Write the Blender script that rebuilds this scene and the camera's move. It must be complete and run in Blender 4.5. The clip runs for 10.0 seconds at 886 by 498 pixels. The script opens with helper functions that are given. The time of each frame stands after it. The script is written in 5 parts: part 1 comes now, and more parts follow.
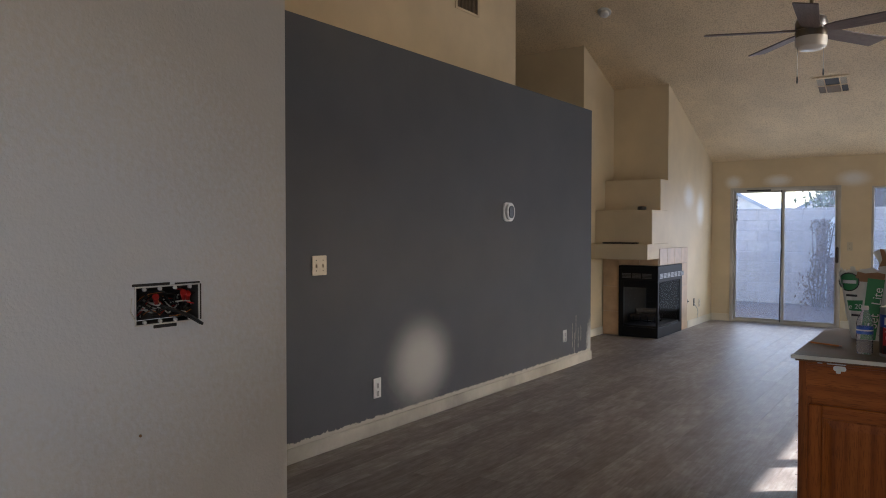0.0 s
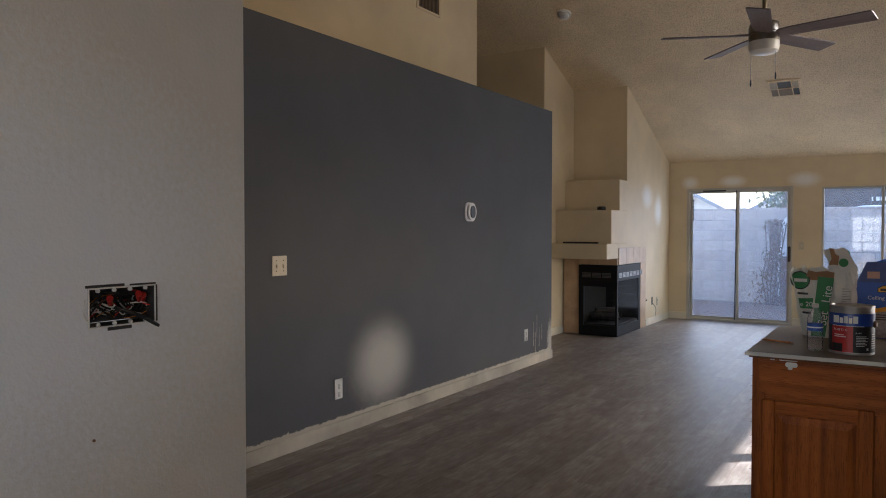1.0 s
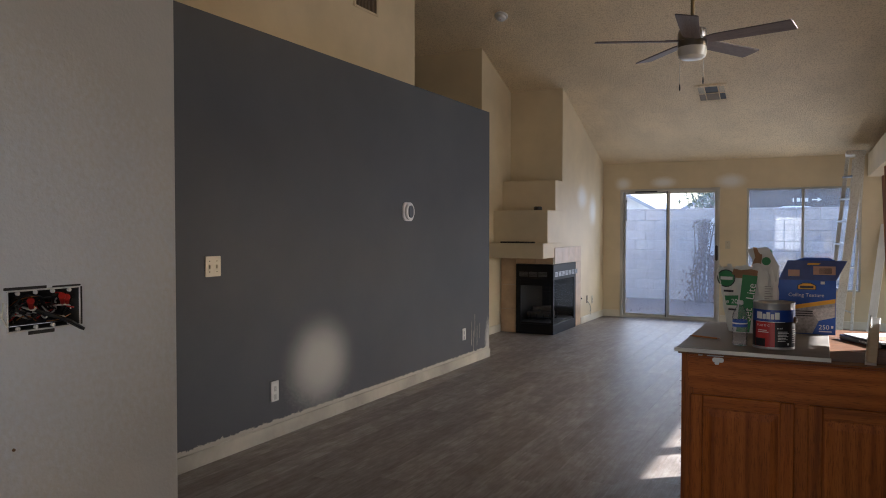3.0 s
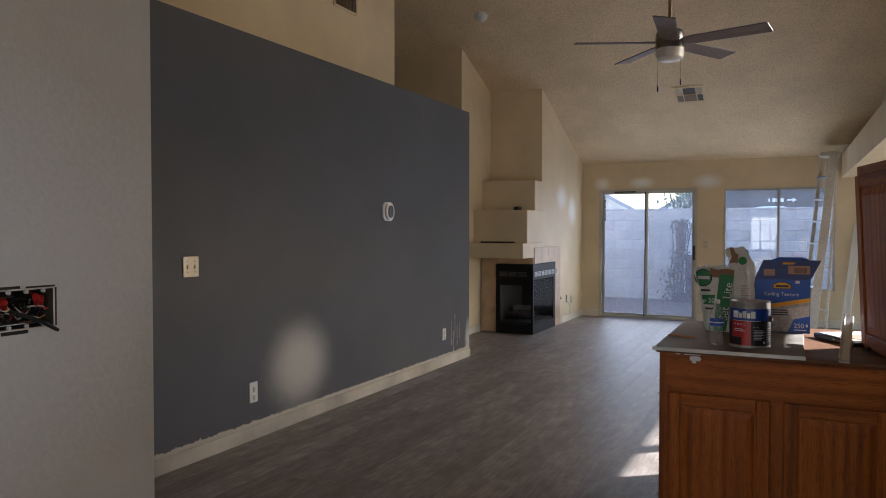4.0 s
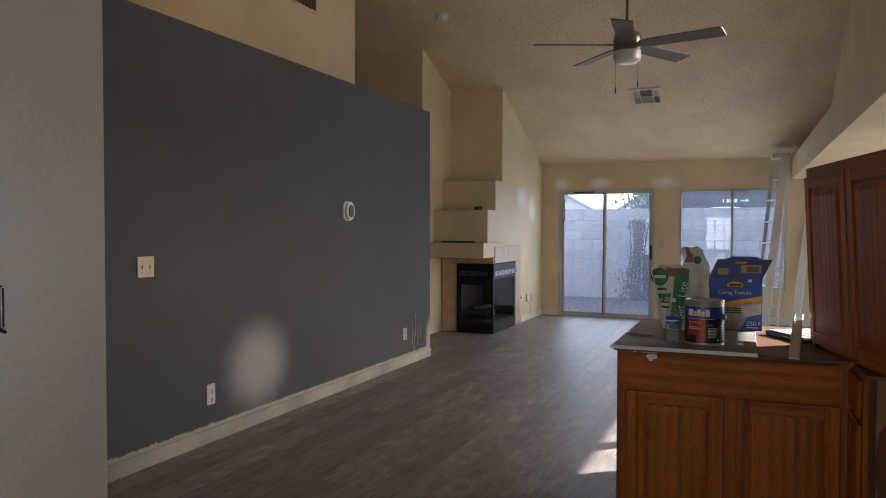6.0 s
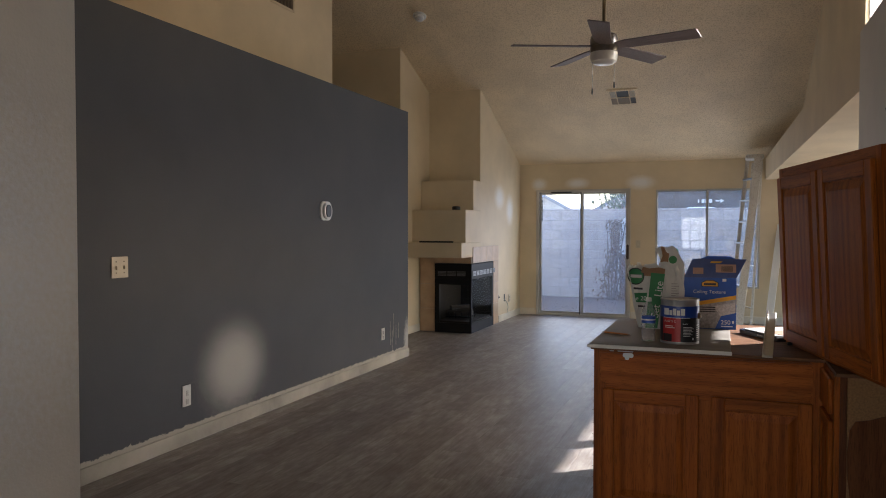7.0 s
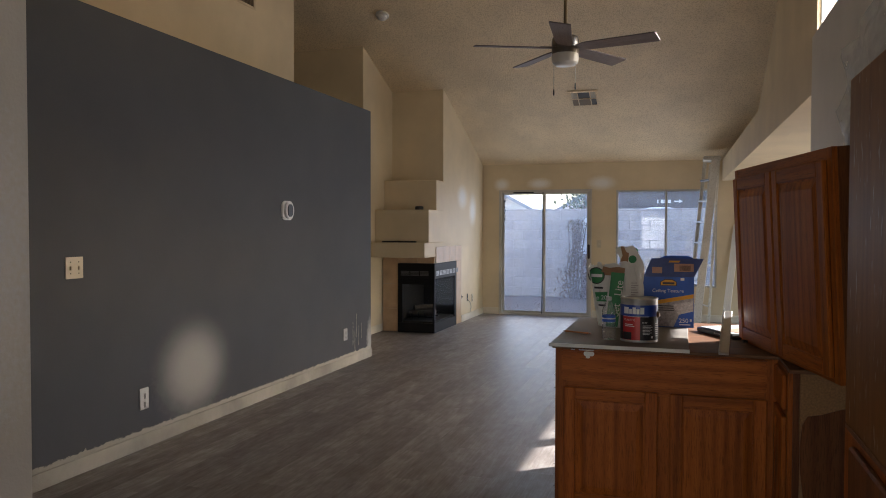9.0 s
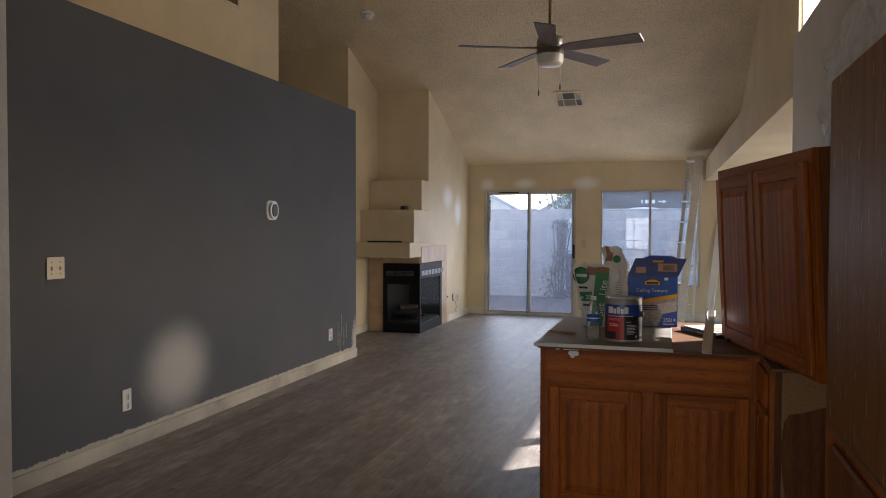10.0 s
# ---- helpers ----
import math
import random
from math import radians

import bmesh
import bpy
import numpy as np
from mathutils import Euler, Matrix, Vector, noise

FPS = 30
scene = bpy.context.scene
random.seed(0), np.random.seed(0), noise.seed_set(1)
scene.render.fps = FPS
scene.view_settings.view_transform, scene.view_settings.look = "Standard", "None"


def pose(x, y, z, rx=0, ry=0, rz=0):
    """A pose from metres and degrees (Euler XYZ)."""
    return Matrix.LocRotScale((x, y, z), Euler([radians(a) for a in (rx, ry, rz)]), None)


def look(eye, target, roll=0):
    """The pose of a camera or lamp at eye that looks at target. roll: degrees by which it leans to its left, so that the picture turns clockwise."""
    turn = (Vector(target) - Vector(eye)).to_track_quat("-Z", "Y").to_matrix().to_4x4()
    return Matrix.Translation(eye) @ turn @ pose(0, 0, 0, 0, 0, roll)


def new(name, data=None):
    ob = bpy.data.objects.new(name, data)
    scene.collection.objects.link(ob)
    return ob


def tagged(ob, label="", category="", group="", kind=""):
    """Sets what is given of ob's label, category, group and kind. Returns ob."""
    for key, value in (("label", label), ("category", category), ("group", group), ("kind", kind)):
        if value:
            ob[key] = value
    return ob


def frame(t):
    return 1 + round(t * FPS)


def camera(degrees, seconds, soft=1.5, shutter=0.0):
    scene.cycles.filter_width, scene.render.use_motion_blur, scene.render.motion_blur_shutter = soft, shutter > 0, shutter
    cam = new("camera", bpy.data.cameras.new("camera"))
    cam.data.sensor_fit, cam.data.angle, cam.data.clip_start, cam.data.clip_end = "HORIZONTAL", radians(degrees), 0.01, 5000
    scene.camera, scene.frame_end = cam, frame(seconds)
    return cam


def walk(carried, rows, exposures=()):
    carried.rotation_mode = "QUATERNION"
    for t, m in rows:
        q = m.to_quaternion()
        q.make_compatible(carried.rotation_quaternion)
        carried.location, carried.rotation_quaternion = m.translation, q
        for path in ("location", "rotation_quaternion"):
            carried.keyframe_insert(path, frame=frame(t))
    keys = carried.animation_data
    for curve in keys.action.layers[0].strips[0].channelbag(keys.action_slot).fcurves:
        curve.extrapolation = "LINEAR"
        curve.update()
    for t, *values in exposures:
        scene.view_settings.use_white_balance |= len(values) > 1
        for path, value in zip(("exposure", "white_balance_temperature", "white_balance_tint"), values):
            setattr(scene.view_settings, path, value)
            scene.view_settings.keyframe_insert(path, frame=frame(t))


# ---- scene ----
# The camera pans on a stand: the lens sits ARM metres ahead of the turning axis.
cam = camera(62.485, 10.0, soft=1.0)
EYE, ARM = 1.48, 0.0626
# seconds, yaw, pitch, roll
ROWS = [
    (0.0, 35.168, -1.477, -0.051),
    (0.5, 33.716, -1.478, -0.049),
    (1.0, 32.192, -1.482, -0.024),
    (1.5, 30.756, -1.480, -0.039),
    (2.0, 29.504, -1.479, -0.008),
    (2.5, 28.339, -1.492, -0.021),
    (4.0, 25.826, -1.501, -0.025),
    (4.5, 25.050, -1.506, -0.045),
    (5.0, 24.338, -1.509, -0.033),
    (5.5, 23.582, -1.517, -0.061),
    (7.0, 21.061, -1.529, -0.076),
    (7.5, 20.237, -1.527, -0.092),
    (8.0, 19.561, -1.535, -0.094),
    (8.5, 18.868, -1.532, -0.091),
    (9.0, 18.179, -1.537, -0.112),
    (9.5, 17.583, -1.539, -0.106),
    (10.0, 17.035, -1.538, -0.131),
]
walk(cam, [(t, pose(-ARM * math.sin(radians(a)), ARM * math.cos(radians(a)), EYE, 90 + b, c, a)) for t, a, b, c in ROWS],
     exposures=[(0.0, 2.34, 5900, 14), (5.0, 2.30, 6000, 14), (10.0, 2.30, 6150, 14)])

# ---- light ----
SUN_FROM = Vector((0.726, 0.577, 0.366)).normalized()
world = bpy.data.worlds.new("sky")
scene.world = world
world.use_nodes = True
wn = world.node_tree.nodes
sky = wn.new("ShaderNodeTexSky")
sky.sky_type, sky.sun_disc = "NISHITA", False
sky.sun_elevation = math.asin(SUN_FROM.z)
sky.sun_rotation = math.atan2(SUN_FROM.x, SUN_FROM.y)
world.node_tree.links.new(sky.outputs[0], wn["Background"].inputs[0])
wn["Background"].inputs[1].default_value = 0.18
sun = new("sun", bpy.data.lights.new("sun", "SUN"))
sun.data.energy, sun.data.angle, sun.data.color = 5.0, radians(0.5), (1.0, 0.95, 0.87)
sun.matrix_world = look(SUN_FROM * 30, (0, 0, 0))


def area(name, eye, target, w, h, watts, colour=(0.86, 0.92, 1.0)):
    ob = new(name, bpy.data.lights.new(name, "AREA"))
    ob.data.shape, ob.data.size, ob.data.size_y, ob.data.energy, ob.data.color = "RECTANGLE", w, h, watts, colour
    ob.matrix_world = look(eye, target)
    return ob


# sky light in the openings, and an added fill on the kitchen side
area("sky_door", (-2.28, 12.43, 1.10), (-2.28, 5.0, 1.9), 1.3, 1.9, 3.4)
area("sky_window", (-0.30, 12.43, 1.38), (-0.4, 5.0, 2.3), 1.4, 1.4, 3.4)
area("sky_nook", (2.15, 7.6, 1.2), (-1.0, 7.6, 1.2), 2.6, 1.1, 4.6, (0.96, 0.96, 0.94))
area("sky_entry", (-1.0, -3.3, 1.4), (-1.0, 3.0, 1.5), 0.95, 1.2, 4.9, (0.93, 0.95, 1.0))
# added fill for the white entry wall, from an invented opening
area("kitchen_fill", (1.02, -1.7, 1.6), (-3.0, 0.6, 1.2), 1.4, 1.0, 2.6, (0.86, 0.91, 1.0))
area("sky_clerestory", (1.03, 6.03, 3.05), (-2.5, 7.6, 3.7), 0.8, 0.7, 2.9, (1.0, 0.92, 0.80))

# ---- materials ----


def material(name):
    m = bpy.data.materials.new(name)
    m.use_nodes = True
    return m, m.node_tree.nodes, m.node_tree.links, m.node_tree.nodes["Principled BSDF"]


def coords(n, l, scale=(1, 1, 1), kind="Object"):
    c = n.new("ShaderNodeTexCoord")
    mp = n.new("ShaderNodeMapping")
    mp.inputs["Scale"].default_value = scale
    l.new(c.outputs[kind], mp.inputs[0])
    return mp.outputs[0]


def noise_tex(n, l, vec, scale, detail=4, rough=0.55):
    t = n.new("ShaderNodeTexNoise")
    t.inputs["Scale"].default_value, t.inputs["Detail"].default_value, t.inputs["Roughness"].default_value = scale, detail, rough
    l.new(vec, t.inputs["Vector"])
    return t.outputs["Fac"]


def ramp(n, l, fac, stops):
    r = n.new("ShaderNodeValToRGB")
    while len(r.color_ramp.elements) < len(stops):
        r.color_ramp.elements.new(0.5)
    for e, (pos, col) in zip(r.color_ramp.elements, stops):
        e.position, e.color = pos, (*col, 1)
    l.new(fac, r.inputs[0])
    return r.outputs[0]


def mix(n, l, fac, a, b, mode="MIX"):
    x = n.new("ShaderNodeMix")
    x.data_type, x.blend_type = "RGBA", mode
    for sock, v in ((x.inputs[0], fac), (x.inputs[6], a), (x.inputs[7], b)):
        if isinstance(v, (int, float)):
            sock.default_value = v
        elif isinstance(v, tuple):
            sock.default_value = (*v, 1)
        else:
            l.new(v, sock)
    return x.outputs[2]


def maths(n, l, op, a, b=0.0, clamp=False):
    x = n.new("ShaderNodeMath")
    x.operation, x.use_clamp = op, clamp
    for sock, v in zip(x.inputs, (a, b)):
        if isinstance(v, (int, float)):
            sock.default_value = v
        else:
            l.new(v, sock)
    return x.outputs[0]


def bump(n, l, b, height, strength, distance):
    x = n.new("ShaderNodeBump")
    x.inputs["Strength"].default_value, x.inputs["Distance"].default_value = strength, distance
    l.new(height, x.inputs["Height"])
    l.new(x.outputs[0], b.inputs["Normal"])


def spot(n, l, centre, radii, soft, ragged=0.35, grain=60.0):
    """1 inside an ellipsoid round centre, fading out raggedly over soft."""
    c = n.new("ShaderNodeTexCoord")
    mp = n.new("ShaderNodeMapping")
    mp.vector_type = "POINT"
    mp.inputs["Scale"].default_value = [1 / r for r in radii]
    mp.inputs["Location"].default_value = [-k / r for k, r in zip(centre, radii)]
    l.new(c.outputs["Object"], mp.inputs[0])
    ln = n.new("ShaderNodeVectorMath")
    ln.operation = "LENGTH"
    l.new(mp.outputs[0], ln.inputs[0])
    g = maths(n, l, "MULTIPLY", maths(n, l, "SUBTRACT", noise_tex(n, l, c.outputs["Object"], grain, 2), 0.5), ragged * 2)
    d = maths(n, l, "ADD", ln.outputs["Value"], g)
    return maths(n, l, "DIVIDE", maths(n, l, "SUBTRACT", 1.0, d), soft, True)


def paint(name, colour, patches=(), patch=(0.78, 0.77, 0.74), relief=0.35, scale=90, rough=0.55, vary=0.06, distance=0.004, speck=0.0):
    m, n, l, b = material(name)
    v = coords(n, l)
    dark = tuple(c * (1 - vary * 2) for c in colour)
    light = tuple(min(1, c * (1 + vary)) for c in colour)
    col = ramp(n, l, noise_tex(n, l, v, 1.7, 5), [(0.3, dark), (0.7, light)])
    # dark specks: painted shade of ceiling pits, and splashes on the ladder
    if speck:
        col = mix(n, l, 1.0, col, ramp(n, l, noise_tex(n, l, v, speck, 2, 0.6), [(0.40, (0.80, 0.77, 0.73)), (0.50, (1.0, 1.0, 1.0))]), "MULTIPLY")
    for centre, radii, soft in patches:
        col = mix(n, l, spot(n, l, centre, radii, soft), col, patch)
    l.new(col, b.inputs["Base Color"])
    b.inputs["Roughness"].default_value = rough
    bump(n, l, b, noise_tex(n, l, v, scale, 3, 0.6), relief, distance)
    return m


def plain(name, colour, rough=0.5, metal=0.0, vary=0.1, scale=30, relief=0.0):
    m, n, l, b = material(name)
    v = coords(n, l)
    f = noise_tex(n, l, v, scale, 4)
    l.new(ramp(n, l, f, [(0.25, tuple(c * (1 - vary) for c in colour)), (0.75, tuple(min(1, c * (1 + vary)) for c in colour))]), b.inputs["Base Color"])
    b.inputs["Roughness"].default_value, b.inputs["Metallic"].default_value = rough, metal
    if relief:
        bump(n, l, b, f, relief, 0.003)
    return m


def wood(name, dark, light, axis="z", rough=0.5, scale=1.0, shade=0.18):
    m, n, l, b = material(name)
    s = {"x": (0.8, 14, 14), "y": (14, 0.8, 14), "z": (14, 14, 0.8)}[axis]
    c = n.new("ShaderNodeTexCoord")
    info = n.new("ShaderNodeObjectInfo")
    off = n.new("ShaderNodeVectorMath")
    off.operation = "ADD"
    l.new(c.outputs["Object"], off.inputs[0])
    l.new(maths(n, l, "MULTIPLY", info.outputs["Random"], 37.0), off.inputs[1])
    stretched = []
    for k in (scale, scale * 6):
        mp = n.new("ShaderNodeMapping")
        mp.inputs["Scale"].default_value = [q * k for q in s]
        l.new(off.outputs[0], mp.inputs[0])
        stretched.append(mp.outputs[0])
    v = stretched[0]
    grain = noise_tex(n, l, v, 1.6, 4, 0.55)
    fine = noise_tex(n, l, stretched[1], 3.0, 3, 0.7)
    w = n.new("ShaderNodeTexWave")
    w.wave_type, w.bands_direction = "BANDS", "X" if axis != "x" else "Z"
    w.inputs["Scale"].default_value, w.inputs["Distortion"].default_value, w.inputs["Detail"].default_value = 0.42, 6.0, 2.0
    w.inputs["Detail Scale"].default_value = 0.5
    l.new(v, w.inputs["Vector"])
    f = maths(n, l, "ADD", maths(n, l, "MULTIPLY", grain, 0.80), maths(n, l, "MULTIPLY", w.outputs["Fac"], 0.13))
    col = ramp(n, l, f, [(0.30, dark), (0.47, tuple(a * 0.4 + b * 0.6 for a, b in zip(dark, light))), (0.66, light)])
    pores = maths(n, l, "MULTIPLY", maths(n, l, "SUBTRACT", fine, 0.52), 10.0, True)
    col = mix(n, l, maths(n, l, "MULTIPLY", pores, 0.5), col, tuple(c * 0.4 for c in dark))
    r = ramp(n, l, info.outputs["Random"], [(0.0, (1 - shade,) * 3), (1.0, (1.0, 1.0, 1.0))])
    l.new(mix(n, l, 1.0, col, r, "MULTIPLY"), b.inputs["Base Color"])
    b.inputs["Roughness"].default_value = rough
    b.inputs["Specular IOR Level"].default_value = 0.2
    bump(n, l, b, fine, 0.15, 0.002)
    return m


def grey_paint():
    """Slate grey paint with a white sprayed patch, a smear at its end and a ragged bare strip above the baseboard."""
    m, n, l, b = material("slate_grey_wall_paint")
    v = coords(n, l)
    col = ramp(n, l, noise_tex(n, l, v, 1.3, 5), [(0.3, (0.068, 0.072, 0.083)), (0.7, (0.082, 0.086, 0.097))])
    white = (0.40, 0.385, 0.36)
    col = mix(n, l, spot(n, l, (-3.467, 4.63, 0.445), (0.5, 0.42, 0.37), 0.6, 0.8, 190.0), col, white)
    col = mix(n, l, spot(n, l, (-3.467, 7.87, 0.18), (0.3, 0.14, 0.32), 0.5, 0.3, 40.0), col, white)
    sep = n.new("ShaderNodeSeparateXYZ")
    l.new(v, sep.inputs[0])
    edge = maths(n, l, "ADD", 0.085, maths(n, l, "MULTIPLY", noise_tex(n, l, v, 15.0, 5, 0.85), 0.085))
    low = maths(n, l, "MULTIPLY", maths(n, l, "SUBTRACT", edge, sep.outputs["Z"]), 300.0, True)
    col = mix(n, l, low, col, (0.43, 0.40, 0.335))
    l.new(col, b.inputs["Base Color"])
    b.inputs["Roughness"].default_value = 0.75
    b.inputs["Specular IOR Level"].default_value = 0.3
    bump(n, l, b, noise_tex(n, l, v, 70, 3, 0.6), 0.3, 0.003)
    return m


def dusty_glass(name, dust=0.25, ior=1.45):
    """Clear pane with a film of dust and wiped streaks; the film also paints a bluish haze."""
    m = bpy.data.materials.new(name)
    m.use_nodes = True
    n, l = m.node_tree.nodes, m.node_tree.links
    n.remove(n["Principled BSDF"])
    v = coords(n, l)
    clear, gloss, film = n.new("ShaderNodeBsdfTransparent"), n.new("ShaderNodeBsdfGlossy"), n.new("ShaderNodeBsdfTranslucent")
    gloss.inputs["Roughness"].default_value = 0.02
    film.inputs["Color"].default_value = (0.72, 0.75, 0.86, 1)
    fr = n.new("ShaderNodeFresnel")
    fr.inputs["IOR"].default_value = ior
    f = noise_tex(n, l, v, 3.0, 6, 0.65)
    fac = maths(n, l, "MULTIPLY", f, dust * 2)
    a, c = n.new("ShaderNodeMixShader"), n.new("ShaderNodeMixShader")
    l.new(fac, a.inputs[0]), l.new(clear.outputs[0], a.inputs[1]), l.new(film.outputs[0], a.inputs[2])
    l.new(fr.outputs[0], c.inputs[0]), l.new(a.outputs[0], c.inputs[1]), l.new(gloss.outputs[0], c.inputs[2])
    l.new(c.outputs[0], n["Material Output"].inputs["Surface"])
    return m


def clear_plastic(name, tint=(0.9, 0.93, 0.95), film=0.08):
    m = bpy.data.materials.new(name)
    m.use_nodes = True
    n, l = m.node_tree.nodes, m.node_tree.links
    b = n["Principled BSDF"]
    b.inputs["Base Color"].default_value = (*tint, 1)
    b.inputs["Roughness"].default_value = 0.38
    clear = n.new("ShaderNodeBsdfTransparent")
    x = n.new("ShaderNodeMixShader")
    f = noise_tex(n, l, coords(n, l), 14.0, 4)
    l.new(maths(n, l, "ADD", maths(n, l, "MULTIPLY", f, film * 2), film), x.inputs[0])
    l.new(clear.outputs[0], x.inputs[1]), l.new(b.outputs[0], x.inputs[2])
    l.new(x.outputs[0], n["Material Output"].inputs["Surface"])
    return m


def plank_vinyl():
    """Grey-brown wood-look vinyl: long grain, cloudy blotches and a shade of its own for each plank."""
    m, n, l, b = material("grey_vinyl_plank")
    c, info = n.new("ShaderNodeTexCoord"), n.new("ShaderNodeObjectInfo")
    off = n.new("ShaderNodeVectorMath")
    off.operation = "ADD"
    l.new(c.outputs["Object"], off.inputs[0])
    l.new(maths(n, l, "MULTIPLY", info.outputs["Random"], 51.0), off.inputs[1])

    def stretched(k):
        mp = n.new("ShaderNodeMapping")
        mp.inputs["Scale"].default_value = k
        l.new(off.outputs[0], mp.inputs[0])
        return mp.outputs[0]
    cloud = noise_tex(n, l, stretched((7.0, 2.6, 1)), 1.7, 6, 0.68)
    grain = noise_tex(n, l, stretched((40, 1.6, 1)), 2.0, 6, 0.65)
    f = maths(n, l, "ADD", maths(n, l, "MULTIPLY", cloud, 0.65), maths(n, l, "MULTIPLY", grain, 0.35))
    col = ramp(n, l, f, [(0.34, (0.155, 0.122, 0.100)), (0.5, (0.265, 0.233, 0.208)), (0.66, (0.41, 0.385, 0.36))])
    shade = ramp(n, l, info.outputs["Random"], [(0.0, (0.78, 0.75, 0.73)), (1.0, (1.12, 1.12, 1.12))])
    l.new(mix(n, l, 1.0, col, shade, "MULTIPLY"), b.inputs["Base Color"])
    l.new(maths(n, l, "ADD", 0.36, maths(n, l, "MULTIPLY", cloud, 0.22)), b.inputs["Roughness"])
    bump(n, l, b, grain, 0.12, 0.002)
    return m


def scuffed_panel():
    """Dark stained plywood panel with pale scrapes and drips."""
    m, n, l, b = material("scuffed_brown_panel")
    v = coords(n, l, (9, 9, 0.9))
    col = ramp(n, l, noise_tex(n, l, v, 2.5, 6, 0.6), [(0.3, (0.150, 0.060, 0.016)), (0.7, (0.235, 0.105, 0.032))])
    scr = noise_tex(n, l, coords(n, l, (26, 26, 5)), 2.2, 3, 0.5)
    mask = maths(n, l, "MULTIPLY", maths(n, l, "SUBTRACT", scr, 0.63), 9.0, True)
    l.new(mix(n, l, mask, col, (0.42, 0.36, 0.30)), b.inputs["Base Color"])
    b.inputs["Roughness"].default_value = 0.55
    b.inputs["Specular IOR Level"].default_value = 0.18
    bump(n, l, b, scr, 0.1, 0.002)
    return m


CREAM = (0.63, 0.52, 0.345)
BACK_SPOTS = [((-3.026, 12.515, 2.26), (0.16, 0.5, 0.13), 0.7), ((-2.364, 12.515, 2.267), (0.24, 0.5, 0.11), 0.7), ((-1.321, 12.515, 2.262), (0.27, 0.5, 0.14), 0.7)]
FIRE_SPOTS = [((-3.37, 11.256, 1.998), (0.3, 0.32, 0.22), 0.7), ((-3.37, 11.856, 1.798), (0.3, 0.25, 0.3), 0.7)]
cream = paint("cream_wall_paint", CREAM)
cream_back = paint("cream_back_wall_paint", CREAM, BACK_SPOTS)
cream_fire = paint("cream_chimney_paint", CREAM, FIRE_SPOTS)
grey = grey_paint()
# one soft ellipse round the switch box is paler and cooler than the rest
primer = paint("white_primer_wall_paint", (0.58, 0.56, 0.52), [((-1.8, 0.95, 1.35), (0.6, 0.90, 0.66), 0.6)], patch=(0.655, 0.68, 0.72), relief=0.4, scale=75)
drywall = paint("grey_white_drywall", (0.66, 0.64, 0.60))
# the specks put the shade of the texture's pits into the colour
ceiling_mat = paint("pit_shaded_ceiling_paint", (0.87, 0.70, 0.455), relief=1.0, scale=80, distance=0.03, speck=60.0)
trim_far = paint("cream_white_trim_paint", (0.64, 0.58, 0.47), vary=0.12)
# same trim paint darkened for the dimmer grey wall, shade put into the colour
trim_mat = paint("dimmed_chipped_trim_paint", (0.43, 0.40, 0.335), vary=0.2)
frame_paint = paint("weathered_aluminium_paint", (0.48, 0.46, 0.42), vary=0.15)
white_trim = paint("white_trim_paint", (0.76, 0.75, 0.71))
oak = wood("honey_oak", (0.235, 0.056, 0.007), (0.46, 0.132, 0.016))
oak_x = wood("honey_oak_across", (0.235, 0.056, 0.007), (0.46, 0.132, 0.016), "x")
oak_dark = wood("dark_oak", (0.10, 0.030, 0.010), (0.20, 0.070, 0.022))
particle = plain("worn_particle_board", (0.30, 0.165, 0.070), 0.85, 0, 0.3, 120, 0.3)
substrate = wood("bare_brown_counter_board", (0.13, 0.06, 0.03), (0.25, 0.12, 0.06), "x", 0.6)
scuffed = scuffed_panel()
plank_mat = plank_vinyl()
black_metal = plain("black_fireplace_metal", (0.005, 0.005, 0.006), 0.6)
black_metal.node_tree.nodes["Principled BSDF"].inputs["Specular IOR Level"].default_value = 0.25
louvre_metal = plain("grey_louvre_metal", (0.16, 0.16, 0.16), 0.3, 0.6)
soot = plain("sooty_firebrick", (0.010, 0.008, 0.006), 0.9, 0, 0.4, 14, 0.5)
log_mat = plain("charred_log", (0.035, 0.026, 0.02), 0.9, 0, 0.5, 25, 0.8)
dark_gap = plain("dark_gap", (0.02, 0.018, 0.016), 0.9)
aluminium = plain("brushed_aluminium", (0.55, 0.55, 0.54), 0.38, 0.9)
ladder_mat = paint("paint_splashed_ladder_metal", (0.60, 0.58, 0.53), relief=0.2, rough=0.6, vary=0.12, speck=55.0)
step_mat = plain("dull_blue_grey_metal", (0.16, 0.18, 0.22), 0.55, 0.3)
nickel = plain("brushed_nickel", (0.22, 0.20, 0.18), 0.32, 1.0)
brass = plain("aged_brass", (0.20, 0.145, 0.07), 0.55, 0.6)
blade_mat = wood("grey_fan_blade", (0.16, 0.125, 0.112), (0.23, 0.185, 0.17), "x", 0.6)
frosted = plain("frosted_glass", (0.66, 0.63, 0.57), 0.35, 0, 0.04)
block_mat = plain("grey_concrete_block", (0.37, 0.35, 0.355), 0.92, 0, 0.22, 14, 0.7)
bn, bl_ = block_mat.node_tree.nodes, block_mat.node_tree.links
each = bn.new("ShaderNodeObjectInfo")
tone = ramp(bn, bl_, each.outputs["Random"], [(0.0, (0.88, 0.87, 0.87)), (1.0, (1.06, 1.05, 1.05))])
bl_.new(mix(bn, bl_, 1.0, bn["Principled BSDF"].inputs["Base Color"].links[0].from_socket, tone, "MULTIPLY"), bn["Principled BSDF"].inputs["Base Color"])
mortar = plain("pale_mortar", (0.24, 0.23, 0.235), 0.95, 0, 0.2, 20)
